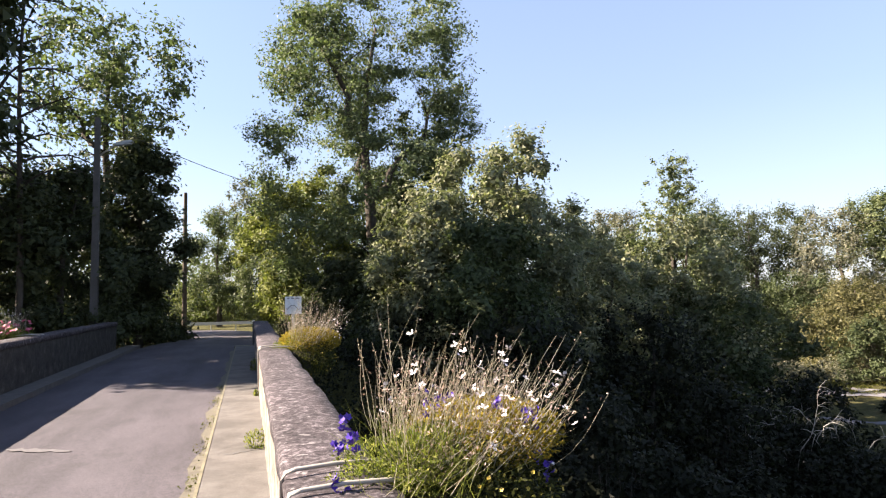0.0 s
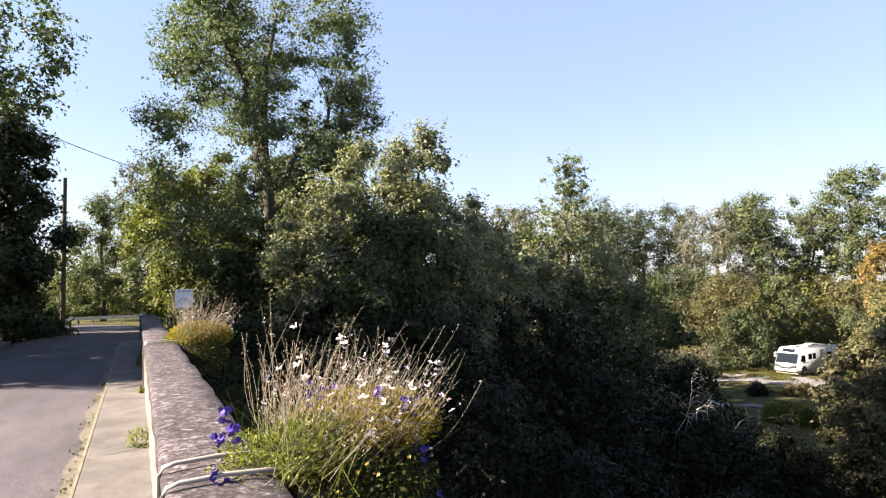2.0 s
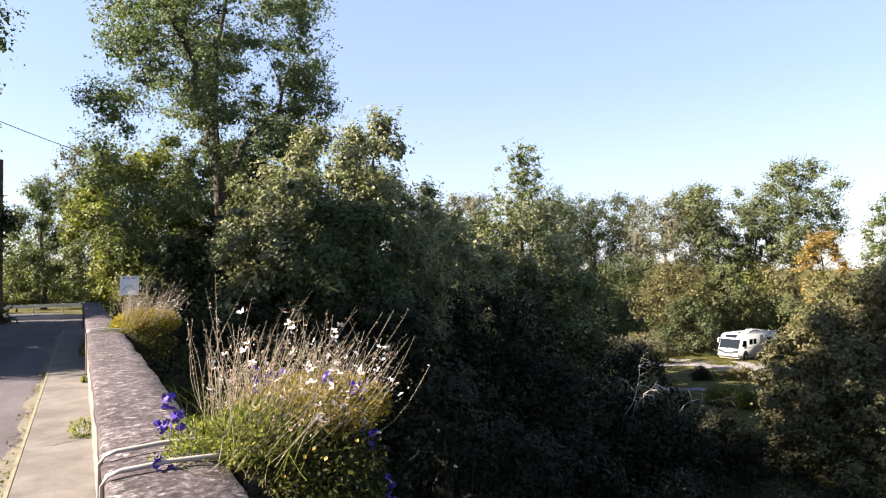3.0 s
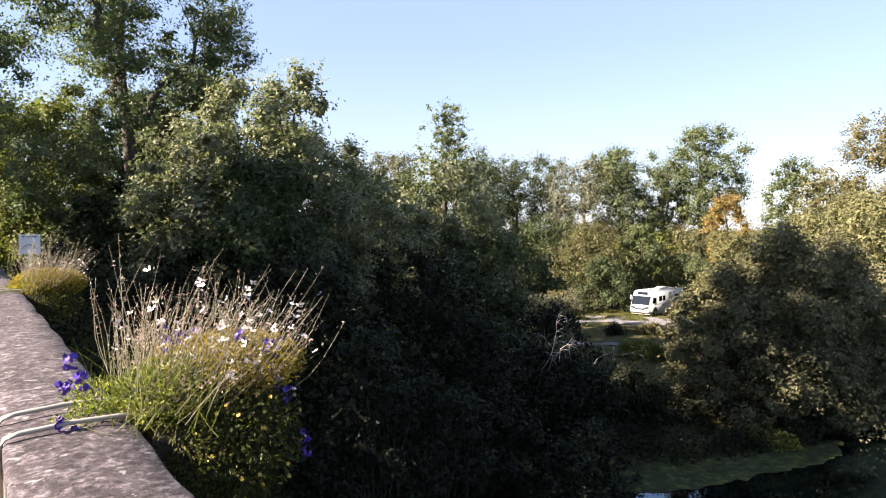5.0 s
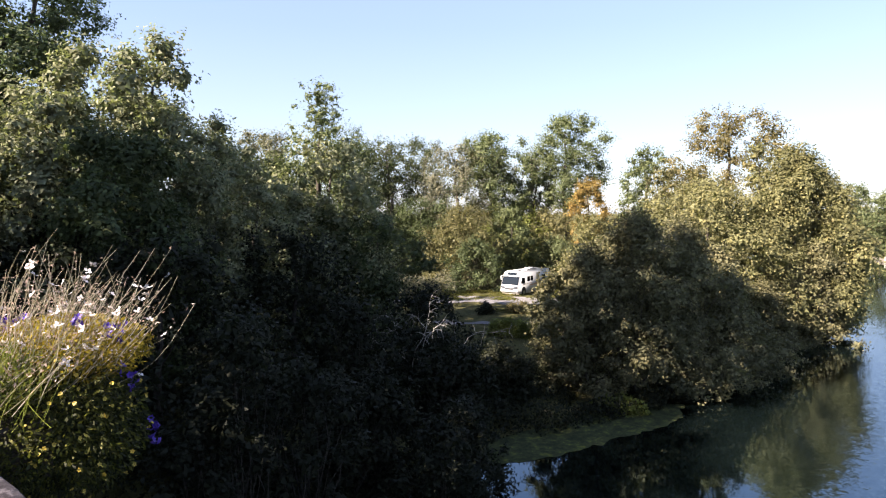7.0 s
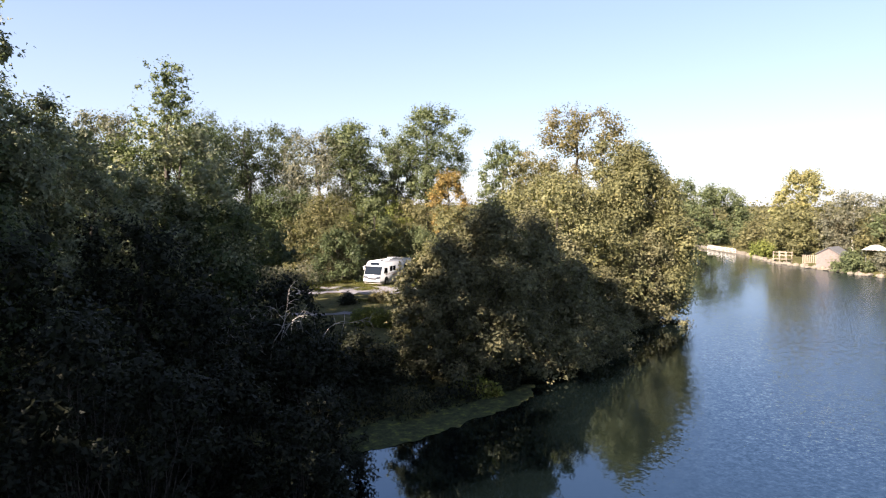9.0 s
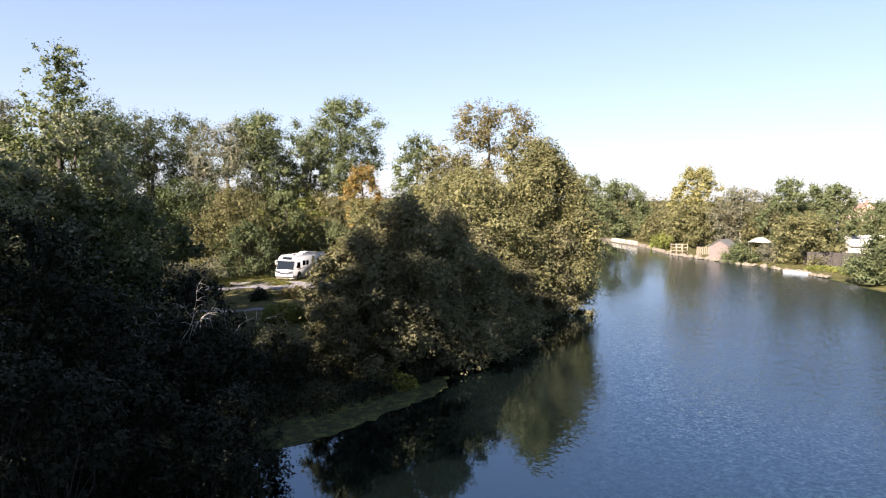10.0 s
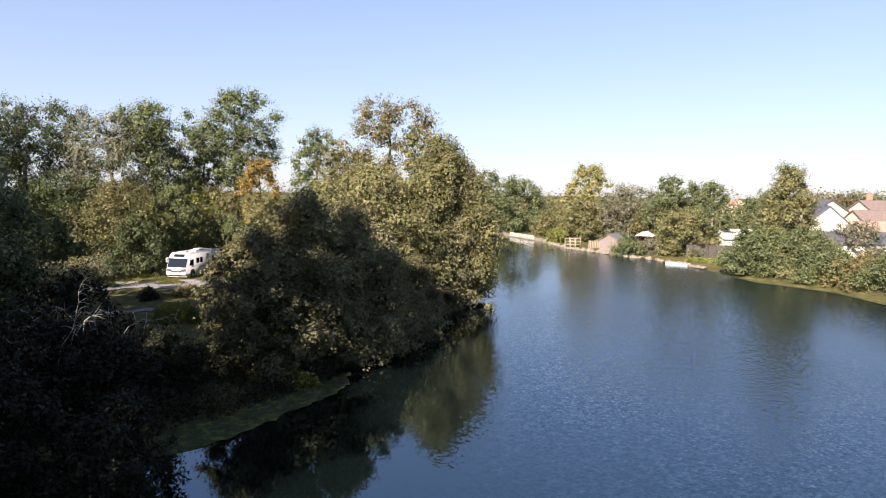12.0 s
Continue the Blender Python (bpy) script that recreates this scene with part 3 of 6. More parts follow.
def tree(x, y, z, h, r, low, habit, n, leaf, mat, label, category, seed, bark=None, trunk_r=None):
    rng = np.random.default_rng(seed)
    root = thing("bush" if category == "bush" else "tree", (x, y, z), label, category)
    cl = clumps(rng, h, r, low, habit, int(np.clip(30 + r * 16, 40, 110) * {"locust": 1.5, "leader": 2.3, "bush": 0.9}.get(habit, 0.8)))
    tr = trunk_r or max(0.05, 0.016 * h + 0.02 * r)
    tubes = []
    lean = rng.normal(size=2) * 0.02 * h
    top = 0.86 * h
    spine = [Vector((lean[0] * (k / 6) ** 2 + 0.02 * h * math.sin(k * 1.3 + seed) * (k / 6), lean[1] * (k / 6) ** 2 + 0.015 * h * math.cos(k * 1.7 + seed) * (k / 6), top * k / 6 - 0.4 * (k == 0))) for k in range(7)]
    if habit == "bush":
        for k in range(5):
            c = cl[(k * 5) % len(cl)][0]
            tubes.append(([(0.1 * k - 0.2, 0.1 * math.sin(k), -0.3), tuple(c * 0.4), tuple(c * 0.65)], [tr * 0.8, tr * 0.5, tr * 0.15]))
    else:
        tubes.append((spine, [tr * (1.25 if k == 0 else 1) * (1 - k / 7.2) for k in range(7)]))
    limbs = [] if habit == "bush" else [(p, tr * (1 - k / 7.2)) for k, p in enumerate(spine) if k > 1]
    if habit == "locust":
        for k in range(3):
            a = seed + k * 2.2
            fork = spine[3 if k < 2 else 4]
            arm = [fork.lerp(Vector((0.7 * r * math.cos(a), 0.7 * r * math.sin(a), top * (0.80 + 0.08 * k))), i / 6) + Vector((0.06 * r * math.sin(i * 1.9 + k), 0.06 * r * math.cos(i * 2.3), -0.03 * h * math.sin(math.pi * i / 6))) for i in range(7)]
            arm[0] = fork
            tubes.append((arm, [tr * 0.55 * (1 - i / 7.0) for i in range(7)]))
            limbs += [(arm[i], tr * 0.55 * (1 - i / 7.0)) for i in range(1, 7)]
            for i in (3, 4, 5, 6):
                cl.append((np.array(arm[i]) + rng.normal(size=3) * 0.10 * r, r * rng.uniform(0.2, 0.3)))
    if habit == "bush":
        for centre, c in cl:
            start, end = Vector(centre) * 0.25, Vector(centre)
            mid = start.lerp(end, 0.5) + Vector(rng.normal(size=3) * 0.06 * (end - start).length)
            tubes.append(([start, mid, end], [tr * 0.16, tr * 0.09, tr * 0.02]))
    else:
        # each clump hangs on a branch that leaves the nearest limb below it; later ones may leave earlier branches
        nodes = [np.array(p) for p, _ in limbs]
        thick = [w for _, w in limbs]
        for centre, c in sorted(cl, key=lambda e: math.hypot(e[0][0], e[0][1]) + 0.2 * abs(e[0][2] - 0.5 * h)):
            gap = centre - np.array(nodes)
            cost = np.linalg.norm(gap, axis=1) + 1.2 * np.maximum(0, 0.45 * np.hypot(gap[:, 0], gap[:, 1]) - gap[:, 2])
            k = int(np.argmin(cost))
            start, end = Vector(nodes[k]), Vector(centre)
            ln = (end - start).length
            s_r = min(0.62 * thick[k], 0.012 + 0.022 * ln)
            bend = Vector(rng.normal(size=3) * 0.10 * ln)
            mid = start.lerp(end, 0.5) + bend + Vector((0, 0, 0.08 * ln))
            near, far = start.lerp(mid, 0.55) + bend * 0.15, mid.lerp(end, 0.55) + bend * 0.15
            tubes.append(([start, near, mid, far, end], [s_r, s_r * 0.8, s_r * 0.6, s_r * 0.4, s_r * 0.12]))
            nodes += [np.array(mid), np.array(far)]
            thick += [s_r * 0.6, s_r * 0.4]
            if habit in ("locust", "poplar") or n > 15000:
                for _ in range(3):
                    tip = end + Vector(rng.normal(size=3) * c * 0.5)
                    tubes.append(([far, end.lerp(tip, 0.5), tip], [s_r * 0.3, s_r * 0.2, s_r * 0.06]))
    link_mesh("trunk", tubes_mesh("trunk", tubes, 6, 0.07), bark or BARK, root, "dark ridged trunk and limbs")
    link_mesh("crown", quads_mesh("crown", crown_quads(rng, cl, n, leaf, habit)), LEAF[mat], root)
    return root


SAY = {
    "big_locust": ("tall leafy locust tree with spreading limbs beside the road", "tree"),
    "dense": ("dense dark green broadleaf tree on the river bank", "tree"),
    "lime": ("sunlit yellow-green tree behind the tall locust", "tree"),
    "round": ("rounded green broadleaf tree in the woodland edge", "tree"),
    "pale": ("pale feathery grey-green tree behind the others", "tree"),
    "hedge": ("low sunlit green hedge bush beyond the road bend", "bush"),
    "road_oak": ("dense green tree hanging over the road's edge", "tree"),
    "tall": ("tall slim tree with an open airy crown", "tree"),
    "shade": ("dark shaded tree behind the far parapet", "tree"),
    "slender": ("green tree with a slender leafy leading shoot", "tree"),
    "brown": ("tree with browning autumn leaves in the crown", "tree"),
    "poplar": ("tall poplar with a light open crown", "tree"),
    "shrub": ("leafy shrub at the edge of the parking ground", "bush"),
    "amber": ("small tree with bright orange autumn leaves", "tree"),
    "bank": ("dark shaded shrub on the steep river bank", "bush"),
    "alder": ("broad dark alder bush leaning over the water", "bush"),
    "willow": ("large olive-green willow overhanging the lake", "tree"),
    "yellow": ("yellow-green tree on the far lake shore", "tree"),
    "small": ("small rounded tree on the far lake shore", "tree"),
    "birch": ("light birch with a pale trunk on the far shore", "tree"),
    "ash": ("tall conical yellow-green tree at the lake edge", "tree"),
    "shrubs": ("dense green shrub lining the lake edge", "bush"),
    "dry": ("dry yellowish shrub below the gravel lane", "bush"),
    "fill": ("leafy green tree in the woodland edge", "tree"),
    "far": ("distant tree behind the village roofs", "tree"),
}


def plant(kind, x, y, z, h, r, low, habit, n, leaf, mat, seed):
    label, category = SAY[kind]
    base = float(ground_z(x, y)) - 0.05
    return tree(x, y, base, z + h - base, r * WIDER.get(kind, 1.2), low, habit, int(n * 0.74 * THICK.get(kind, 1.0) * (1.7 if leaf >= 0.2 else 1.0)), leaf * (0.72 if leaf >= 0.2 else 1.0), mat, label, category, seed, BIRCH if kind == "birch" else None)


THICK = {"big_locust": 2.1, "poplar": 1.1, "brown": 1.1, "willow": 1.5, "bank": 0.75}
WIDER = {"road_oak": 1.0, "brown": 1.7, "poplar": 1.25, "big_locust": 1.1, "tall": 1.15, "amber": 1.2, "slender": 1.5}
plant("big_locust", 6.1, 33.4, -2.0, 20.7, 5.05, 0.14, "locust", 48000, 0.12, "leaf_locust", 100)
plant("dense", 9.8, 24.4, -5.5, 13.5, 2.8, 0.06, "oval", 38000, 0.14, "leaf_grey", 101)
plant("dense", 7.7, 26.2, -5.0, 11.1, 2.2, 0.06, "oval", 20000, 0.15, "leaf_grey", 102)
plant("dense", 6.5, 28.5, -5.0, 9.4, 2.1, 0.02, "oval", 16000, 0.14, "leaf_mid", 103)
plant("dense", 3.7, 28.0, -3.0, 6.3, 1.3, 0.02, "oval", 9000, 0.14, "leaf_dark", 104)
plant("fill", 9.5, 47.0, -5.0, 16.3, 3.0, 0.05, "oval", 9000, 0.22, "leaf_deep", 346)
plant("lime", 2.8, 38.2, -1.0, 9.6, 3.0, 0.12, "oval", 20000, 0.2, "leaf_lime", 105)
plant("lime", 5.5, 40.9, -2.0, 12.2, 2.2, 0.05, "oval", 15000, 0.16, "leaf_mid", 350)
plant("lime", 7.8, 36.4, -2.0, 9.9, 2.0, 0.05, "oval", 14000, 0.16, "leaf_mid", 351)
plant("dense", 9.9, 35.3, -4.0, 16.1, 2.0, 0.25, "locust", 13000, 0.16, "leaf_deep", 353)
plant("lime", 1.0, 64.3, -0.6, 10.1, 2.5, 0.1, "oval", 9000, 0.22, "leaf_mid", 106)
plant("round", -2.8, 68.2, -0.4, 10.9, 3.0, 0.08, "oval", 12000, 0.22, "leaf_mid", 107)
plant("pale", 0.3, 95.3, -0.5, 19.4, 3.7, 0.2, "oval", 5000, 0.3, "leaf_pale", 108)
plant("hedge", -6.5, 76.0, -0.4, 3.5, 3.2, 0.0, "bush", 6000, 0.25, "leaf_lime", 109)
plant("hedge", -2.5, 78.2, -0.4, 3.8, 4.0, 0.0, "bush", 6000, 0.25, "leaf_lime", 110)
plant("road_oak", -4.4, 29.9, -0.5, 8.8, 1.8, 0.06, "oval", 30000, 0.16, "leaf_dark", 111)
plant("tall", -6.4, 33.7, -0.5, 15.7, 3.15, 0.60, "locust", 10500, 0.17, "leaf_locust", 112)
plant("shade", -6.3, 25.5, -0.8, 7.2, 2.1, 0.05, "oval", 20000, 0.14, "leaf_dark", 113)
# crown raised high out of view so that it shades the alders
plant("shade", -8.6, 24.9, -0.8, 29.3, 2.6, 0.45, "oval", 9000, 0.3, "leaf_mid", 114)
plant("shade", -9.9, 25.4, -0.8, 13.3, 3.0, 0.1, "locust", 3000, 0.15, "leaf_locust", 115)
plant("shade", -5.3, 32.8, -0.6, 5.1, 1.7, 0.0, "bush", 12000, 0.18, "leaf_dark", 116)
plant("shade", -4.9, 24.3, -0.5, 2.0, 0.6, 0.0, "bush", 3500, 0.08, "leaf_dark", 117)
plant("slender", 25.6, 34.7, -6.0, 16.1, 3.0, 0.05, "leader", 34000, 0.14, "leaf_mid", 118)
plant("dense", 25.3, 33.7, -6.0, 12.5, 3.6, 0.05, "oval", 17000, 0.17, "leaf_grey", 352)
plant("dense", 17.4, 31.7, -6.0, 9.7, 2.5, 0.03, "oval", 16000, 0.18, "leaf_grey", 119)
plant("pale", 38.9, 64.2, -6.0, 16.9, 2.7, 0.2, "oval", 6000, 0.26, "leaf_pale", 120)
plant("round", 57.2, 69.7, -6.0, 17.7, 5.4, 0.05, "oval", 14000, 0.24, "leaf_deep", 121)
plant("round", 63.4, 69.6, -6.0, 17.5, 3.6, 0.1, "oval", 8000, 0.26, "leaf_dark", 122)
plant("round", 68.5, 67.4, -6.0, 18.3, 3.4, 0.15, "oval", 7000, 0.26, "leaf_dark", 123)
plant("brown", 63.0, 55.7, -6.0, 16.7, 3.2, 0.42, "oval", 8000, 0.25, "leaf_pale", 124)
plant("poplar", 67.5, 53.5, -6.0, 18.2, 4.3, 0.42, "oval", 11000, 0.27, "leaf_mid", 125)
plant("poplar", 74.7, 46.7, -6.0, 20.9, 4.2, 0.42, "oval", 12000, 0.27, "leaf_mid", 126)
plant("poplar", 75.3, 53.0, -6.0, 15.6, 2.7, 0.4, "oval", 5000, 0.28, "leaf_pale", 127)
plant("shrub", 60.8, 45.8, -6.2, 8.4, 2.3, 0.0, "oval", 8000, 0.25, "leaf_mid", 128)
plant("shrub", 53.8, 48.0, -6.2, 7.8, 3.1, 0.0, "oval", 8000, 0.22, "leaf_olive", 129)
plant("shrub", 52.1, 43.8, -6.2, 5.2, 2.6, 0.0, "bush", 6000, 0.22, "leaf_deep", 130)
plant("shrub", 58.8, 60.2, -6.2, 8.6, 4.3, 0.0, "oval", 11000, 0.22, "leaf_deep", 131)
plant("shrub", 65.5, 42.6, -6.2, 4.8, 3.3, 0.0, "bush", 6000, 0.25, "leaf_mid", 132)
plant("shrub", 53.0, 30.5, -6.2, 7.6, 2.6, 0.0, "oval", 9000, 0.2, "leaf_willow", 345)
plant("amber", 57.1, 33.4, -6.2, 11.1, 1.6, 0.45, "oval", 5500, 0.2, "leaf_orange", 133)
plant("fill", 25.5, 38.4, -6.0, 11.5, 2.9, 0.0, "oval", 14000, 0.18, "leaf_mid", 134)
plant("fill", 31.6, 38.9, -6.0, 10.5, 2.6, 0.0, "oval", 12000, 0.19, "leaf_deep", 135)
plant("dense", 7.8, 20.7, -6.0, 10.2, 2.0, 0.0, "oval", 26000, 0.13, "leaf_deep", 136)
plant("dense", 6.7, 24.2, -5.0, 10.3, 2.0, 0.0, "oval", 20000, 0.14, "leaf_grey", 137)
plant("dense", 13.5, 26.6, -6.0, 11.7, 1.6, 0.0, "oval", 15000, 0.14, "leaf_grey", 138)
plant("dense", 16.7, 28.2, -6.0, 10.8, 1.7, 0.0, "oval", 15000, 0.14, "leaf_grey", 139)
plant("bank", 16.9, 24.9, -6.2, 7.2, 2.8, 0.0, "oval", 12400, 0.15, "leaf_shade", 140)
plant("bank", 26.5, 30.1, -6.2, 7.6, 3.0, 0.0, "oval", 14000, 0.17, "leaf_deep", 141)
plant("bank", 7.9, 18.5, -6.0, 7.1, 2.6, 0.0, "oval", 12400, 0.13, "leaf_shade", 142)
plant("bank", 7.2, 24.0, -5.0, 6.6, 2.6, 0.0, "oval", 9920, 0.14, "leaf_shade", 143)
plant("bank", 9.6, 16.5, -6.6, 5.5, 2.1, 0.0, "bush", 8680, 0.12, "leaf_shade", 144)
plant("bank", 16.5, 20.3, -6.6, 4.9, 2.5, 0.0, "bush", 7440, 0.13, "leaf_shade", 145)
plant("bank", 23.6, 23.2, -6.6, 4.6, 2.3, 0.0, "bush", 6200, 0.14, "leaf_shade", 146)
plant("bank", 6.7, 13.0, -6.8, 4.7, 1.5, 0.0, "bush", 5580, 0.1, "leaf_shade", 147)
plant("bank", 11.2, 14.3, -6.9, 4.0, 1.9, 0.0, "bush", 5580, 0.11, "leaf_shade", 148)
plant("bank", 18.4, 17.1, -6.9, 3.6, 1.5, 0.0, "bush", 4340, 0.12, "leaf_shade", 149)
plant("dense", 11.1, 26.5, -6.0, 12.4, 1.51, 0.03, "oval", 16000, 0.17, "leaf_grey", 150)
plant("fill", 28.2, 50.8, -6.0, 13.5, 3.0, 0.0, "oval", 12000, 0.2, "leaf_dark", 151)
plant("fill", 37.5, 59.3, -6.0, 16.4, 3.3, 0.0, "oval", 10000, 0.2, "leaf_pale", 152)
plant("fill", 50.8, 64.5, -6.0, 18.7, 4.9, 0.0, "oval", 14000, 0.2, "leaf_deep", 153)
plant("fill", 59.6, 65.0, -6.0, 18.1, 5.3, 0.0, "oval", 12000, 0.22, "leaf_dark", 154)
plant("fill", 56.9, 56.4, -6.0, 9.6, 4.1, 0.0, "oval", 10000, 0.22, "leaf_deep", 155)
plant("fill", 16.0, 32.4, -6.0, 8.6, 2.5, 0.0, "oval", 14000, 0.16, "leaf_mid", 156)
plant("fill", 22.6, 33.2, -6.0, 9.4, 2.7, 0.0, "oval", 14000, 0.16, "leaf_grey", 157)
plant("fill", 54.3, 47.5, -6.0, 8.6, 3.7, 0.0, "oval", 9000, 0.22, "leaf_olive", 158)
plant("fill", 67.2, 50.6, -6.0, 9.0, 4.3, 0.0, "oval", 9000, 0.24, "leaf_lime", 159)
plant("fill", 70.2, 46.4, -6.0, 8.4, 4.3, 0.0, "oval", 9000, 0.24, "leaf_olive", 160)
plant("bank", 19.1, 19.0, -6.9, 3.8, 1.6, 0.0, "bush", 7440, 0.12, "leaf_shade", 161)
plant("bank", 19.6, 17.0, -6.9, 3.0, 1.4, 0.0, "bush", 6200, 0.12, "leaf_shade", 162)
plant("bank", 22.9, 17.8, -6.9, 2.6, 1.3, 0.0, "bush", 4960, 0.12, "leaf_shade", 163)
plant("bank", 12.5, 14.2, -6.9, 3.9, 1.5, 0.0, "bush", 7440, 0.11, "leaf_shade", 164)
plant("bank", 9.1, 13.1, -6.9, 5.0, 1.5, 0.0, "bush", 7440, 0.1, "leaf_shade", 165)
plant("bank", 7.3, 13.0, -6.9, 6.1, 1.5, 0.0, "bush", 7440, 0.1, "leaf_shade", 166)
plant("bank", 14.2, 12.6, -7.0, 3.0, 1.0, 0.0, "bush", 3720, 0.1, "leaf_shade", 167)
plant("alder", 30.9, 13.0, -6.9, 3.8, 2.3, 0.0, "bush", 14000, 0.12, "leaf_alder", 168)
plant("alder", 36.6, 12.1, -6.9, 3.1, 2.3, 0.0, "bush", 12000, 0.14, "leaf_alder", 169)
plant("alder", 40.5, 15.9, -6.9, 5.5, 3.0, 0.0, "bush", 14000, 0.14, "leaf_olive", 170)
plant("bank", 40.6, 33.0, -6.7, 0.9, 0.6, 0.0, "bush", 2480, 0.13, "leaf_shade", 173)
for k in range(7):
    plant("dry", 43.2 + 0.42 * k, 32.2 - 0.75 * k, -6.8, 0.75 + 0.2 * math.sin(2.1 * k), 0.7, 0.0, "bush", 2600, 0.1, "leaf_amber", 330 + k)
plant("alder", 26.4, 16.6, -6.8, 6.0, 1.3, 0.0, "oval", 15000, 0.13, "leaf_alder", 340)
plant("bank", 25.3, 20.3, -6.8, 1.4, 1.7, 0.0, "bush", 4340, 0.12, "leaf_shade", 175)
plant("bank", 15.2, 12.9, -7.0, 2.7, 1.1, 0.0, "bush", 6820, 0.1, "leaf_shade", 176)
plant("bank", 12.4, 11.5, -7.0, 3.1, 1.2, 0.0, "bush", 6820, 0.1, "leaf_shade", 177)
plant("alder", 43.7, 13.0, -6.9, 4.0, 2.0, 0.0, "bush", 12000, 0.14, "leaf_alder", 178)
plant("alder", 38.1, 13.8, -6.9, 6.4, 2.1, 0.0, "bush", 16000, 0.14, "leaf_alder", 179)
plant("alder", 33.8, 11.1, -6.9, 2.9, 1.4, 0.0, "bush", 8000, 0.12, "leaf_alder", 180)
plant("alder", 49.7, 13.7, -6.9, 1.8, 1.5, 0.0, "bush", 7000, 0.14, "leaf_willow", 181)
plant("alder", 26.9, 15.5, -6.8, 6.8, 2.0, 0.0, "bush", 20000, 0.13, "leaf_alder", 182)
plant("alder", 28.2, 14.0, -6.8, 8.3, 2.5, 0.0, "bush", 38000, 0.13, "leaf_alder", 183)
plant("alder", 32.3, 13.6, -6.8, 7.9, 2.8, 0.0, "bush", 32000, 0.14, "leaf_alder", 184)
plant("alder", 46.3, 17.5, -6.8, 10.8, 4.9, 0.0, "oval", 42000, 0.15, "leaf_willow", 185)
plant("willow", 49.4, 11.2, -7.0, 6.3, 2.1, 0.0, "bush", 16000, 0.14, "leaf_alder", 186)
plant("willow", 47.9, 12.7, -7.0, 4.8, 2.1, 0.0, "bush", 12000, 0.14, "leaf_alder", 187)
plant("willow", 51.0, 12.9, -6.9, 12.7, 3.6, 0.0, "willow", 60000, 0.15, "leaf_willow", 188)
plant("brown", 71.4, 24.8, -6.0, 18.6, 3.6, 0.2, "oval", 14000, 0.25, "leaf_amber", 189)
plant("round", 71.8, 34.2, -6.0, 15.3, 2.9, 0.2, "oval", 8000, 0.26, "leaf_mid", 190)
plant("round", 66.1, 27.5, -6.0, 12.5, 3.7, 0.1, "oval", 10000, 0.25, "leaf_olive", 191)
plant("round", 66.7, 19.8, -6.0, 14.1, 2.4, 0.1, "oval", 7000, 0.25, "leaf_willow", 192)
plant("poplar", 147.2, 26.9, -6.5, 13.7, 2.6, 0.1, "poplar", 3500, 0.4, "leaf_mid", 193)
plant("round", 144.2, 20.3, -6.5, 12.1, 5.6, 0.02, "oval", 9000, 0.4, "leaf_mid", 194)
plant("round", 147.4, 25.9, -6.5, 7.2, 4.5, 0.02, "oval", 5000, 0.4, "leaf_russet", 195)
plant("yellow", 127.6, 4.1, -6.3, 14.1, 3.9, 0.15, "oval", 7000, 0.36, "leaf_yellow", 196)
plant("yellow", 121.6, 4.4, -6.3, 7.4, 3.9, 0.02, "oval", 6000, 0.34, "leaf_willow", 197)
plant("small", 134.3, 10.5, -6.3, 4.8, 4.0, 0.02, "oval", 5000, 0.38, "leaf_olive", 198)
plant("birch", 119.7, -3.4, -6.3, 10.1, 4.3, 0.15, "oval", 6000, 0.3, "leaf_pale", 199)
plant("small", 123.7, -1.2, -6.3, 6.0, 3.7, 0.02, "oval", 4500, 0.34, "leaf_russet", 200)
plant("small", 117.5, -6.8, -6.3, 6.7, 3.5, 0.02, "oval", 5000, 0.33, "leaf_olive", 201)
plant("tall", 103.3, -9.1, -6.2, 11.0, 2.7, 0.1, "oval", 6500, 0.3, "leaf_mid", 202)
plant("tall", 108.9, -13.5, -6.2, 10.2, 2.4, 0.15, "oval", 5000, 0.3, "leaf_mid", 203)
plant("birch", 98.7, -14.5, -6.2, 10.1, 2.0, 0.25, "oval", 4500, 0.28, "leaf_mid", 204)
plant("small", 97.2, -10.7, -6.3, 6.2, 3.5, 0.02, "oval", 7000, 0.28, "leaf_willow", 205)
plant("ash", 79.5, -19.6, -6.6, 11.9, 3.9, 0.02, "cone", 18000, 0.25, "leaf_willow", 206)
plant("shrubs", 78.1, -16.5, -6.7, 5.2, 3.1, 0.0, "oval", 11000, 0.24, "leaf_mid", 207)
plant("shrubs", 77.2, -20.5, -6.7, 5.3, 3.3, 0.0, "oval", 11000, 0.24, "leaf_mid", 208)
plant("shrubs", 72.4, -22.5, -6.8, 3.4, 2.9, 0.0, "bush", 8000, 0.22, "leaf_mid", 209)
plant("shrubs", 69.7, -24.6, -6.8, 3.2, 3.2, 0.0, "bush", 8000, 0.22, "leaf_amber", 210)
plant("shrubs", 66.8, -26.5, -6.8, 3.8, 3.1, 0.0, "bush", 8000, 0.22, "leaf_mid", 211)
plant("shrubs", 87.2, -28.9, -6.5, 5.6, 3.1, 0.1, "oval", 5000, 0.24, "leaf_pale", 212)
plant("small", 117.3, 9.1, -6.9, 2.4, 1.7, 0.0, "bush", 2500, 0.3, "leaf_lime", 213)
plant("small", 97.7, -2.8, -6.9, 2.5, 1.7, 0.0, "bush", 3000, 0.28, "leaf_mid", 214)
plant("small", 98.5, -6.4, -6.9, 2.1, 1.9, 0.0, "bush", 3000, 0.27, "leaf_pale", 215)
plant("far", 186.3, -36.2, -6.0, 7.5, 3.2, 0.0, "oval", 5000, 0.45, "leaf_mid", 216)
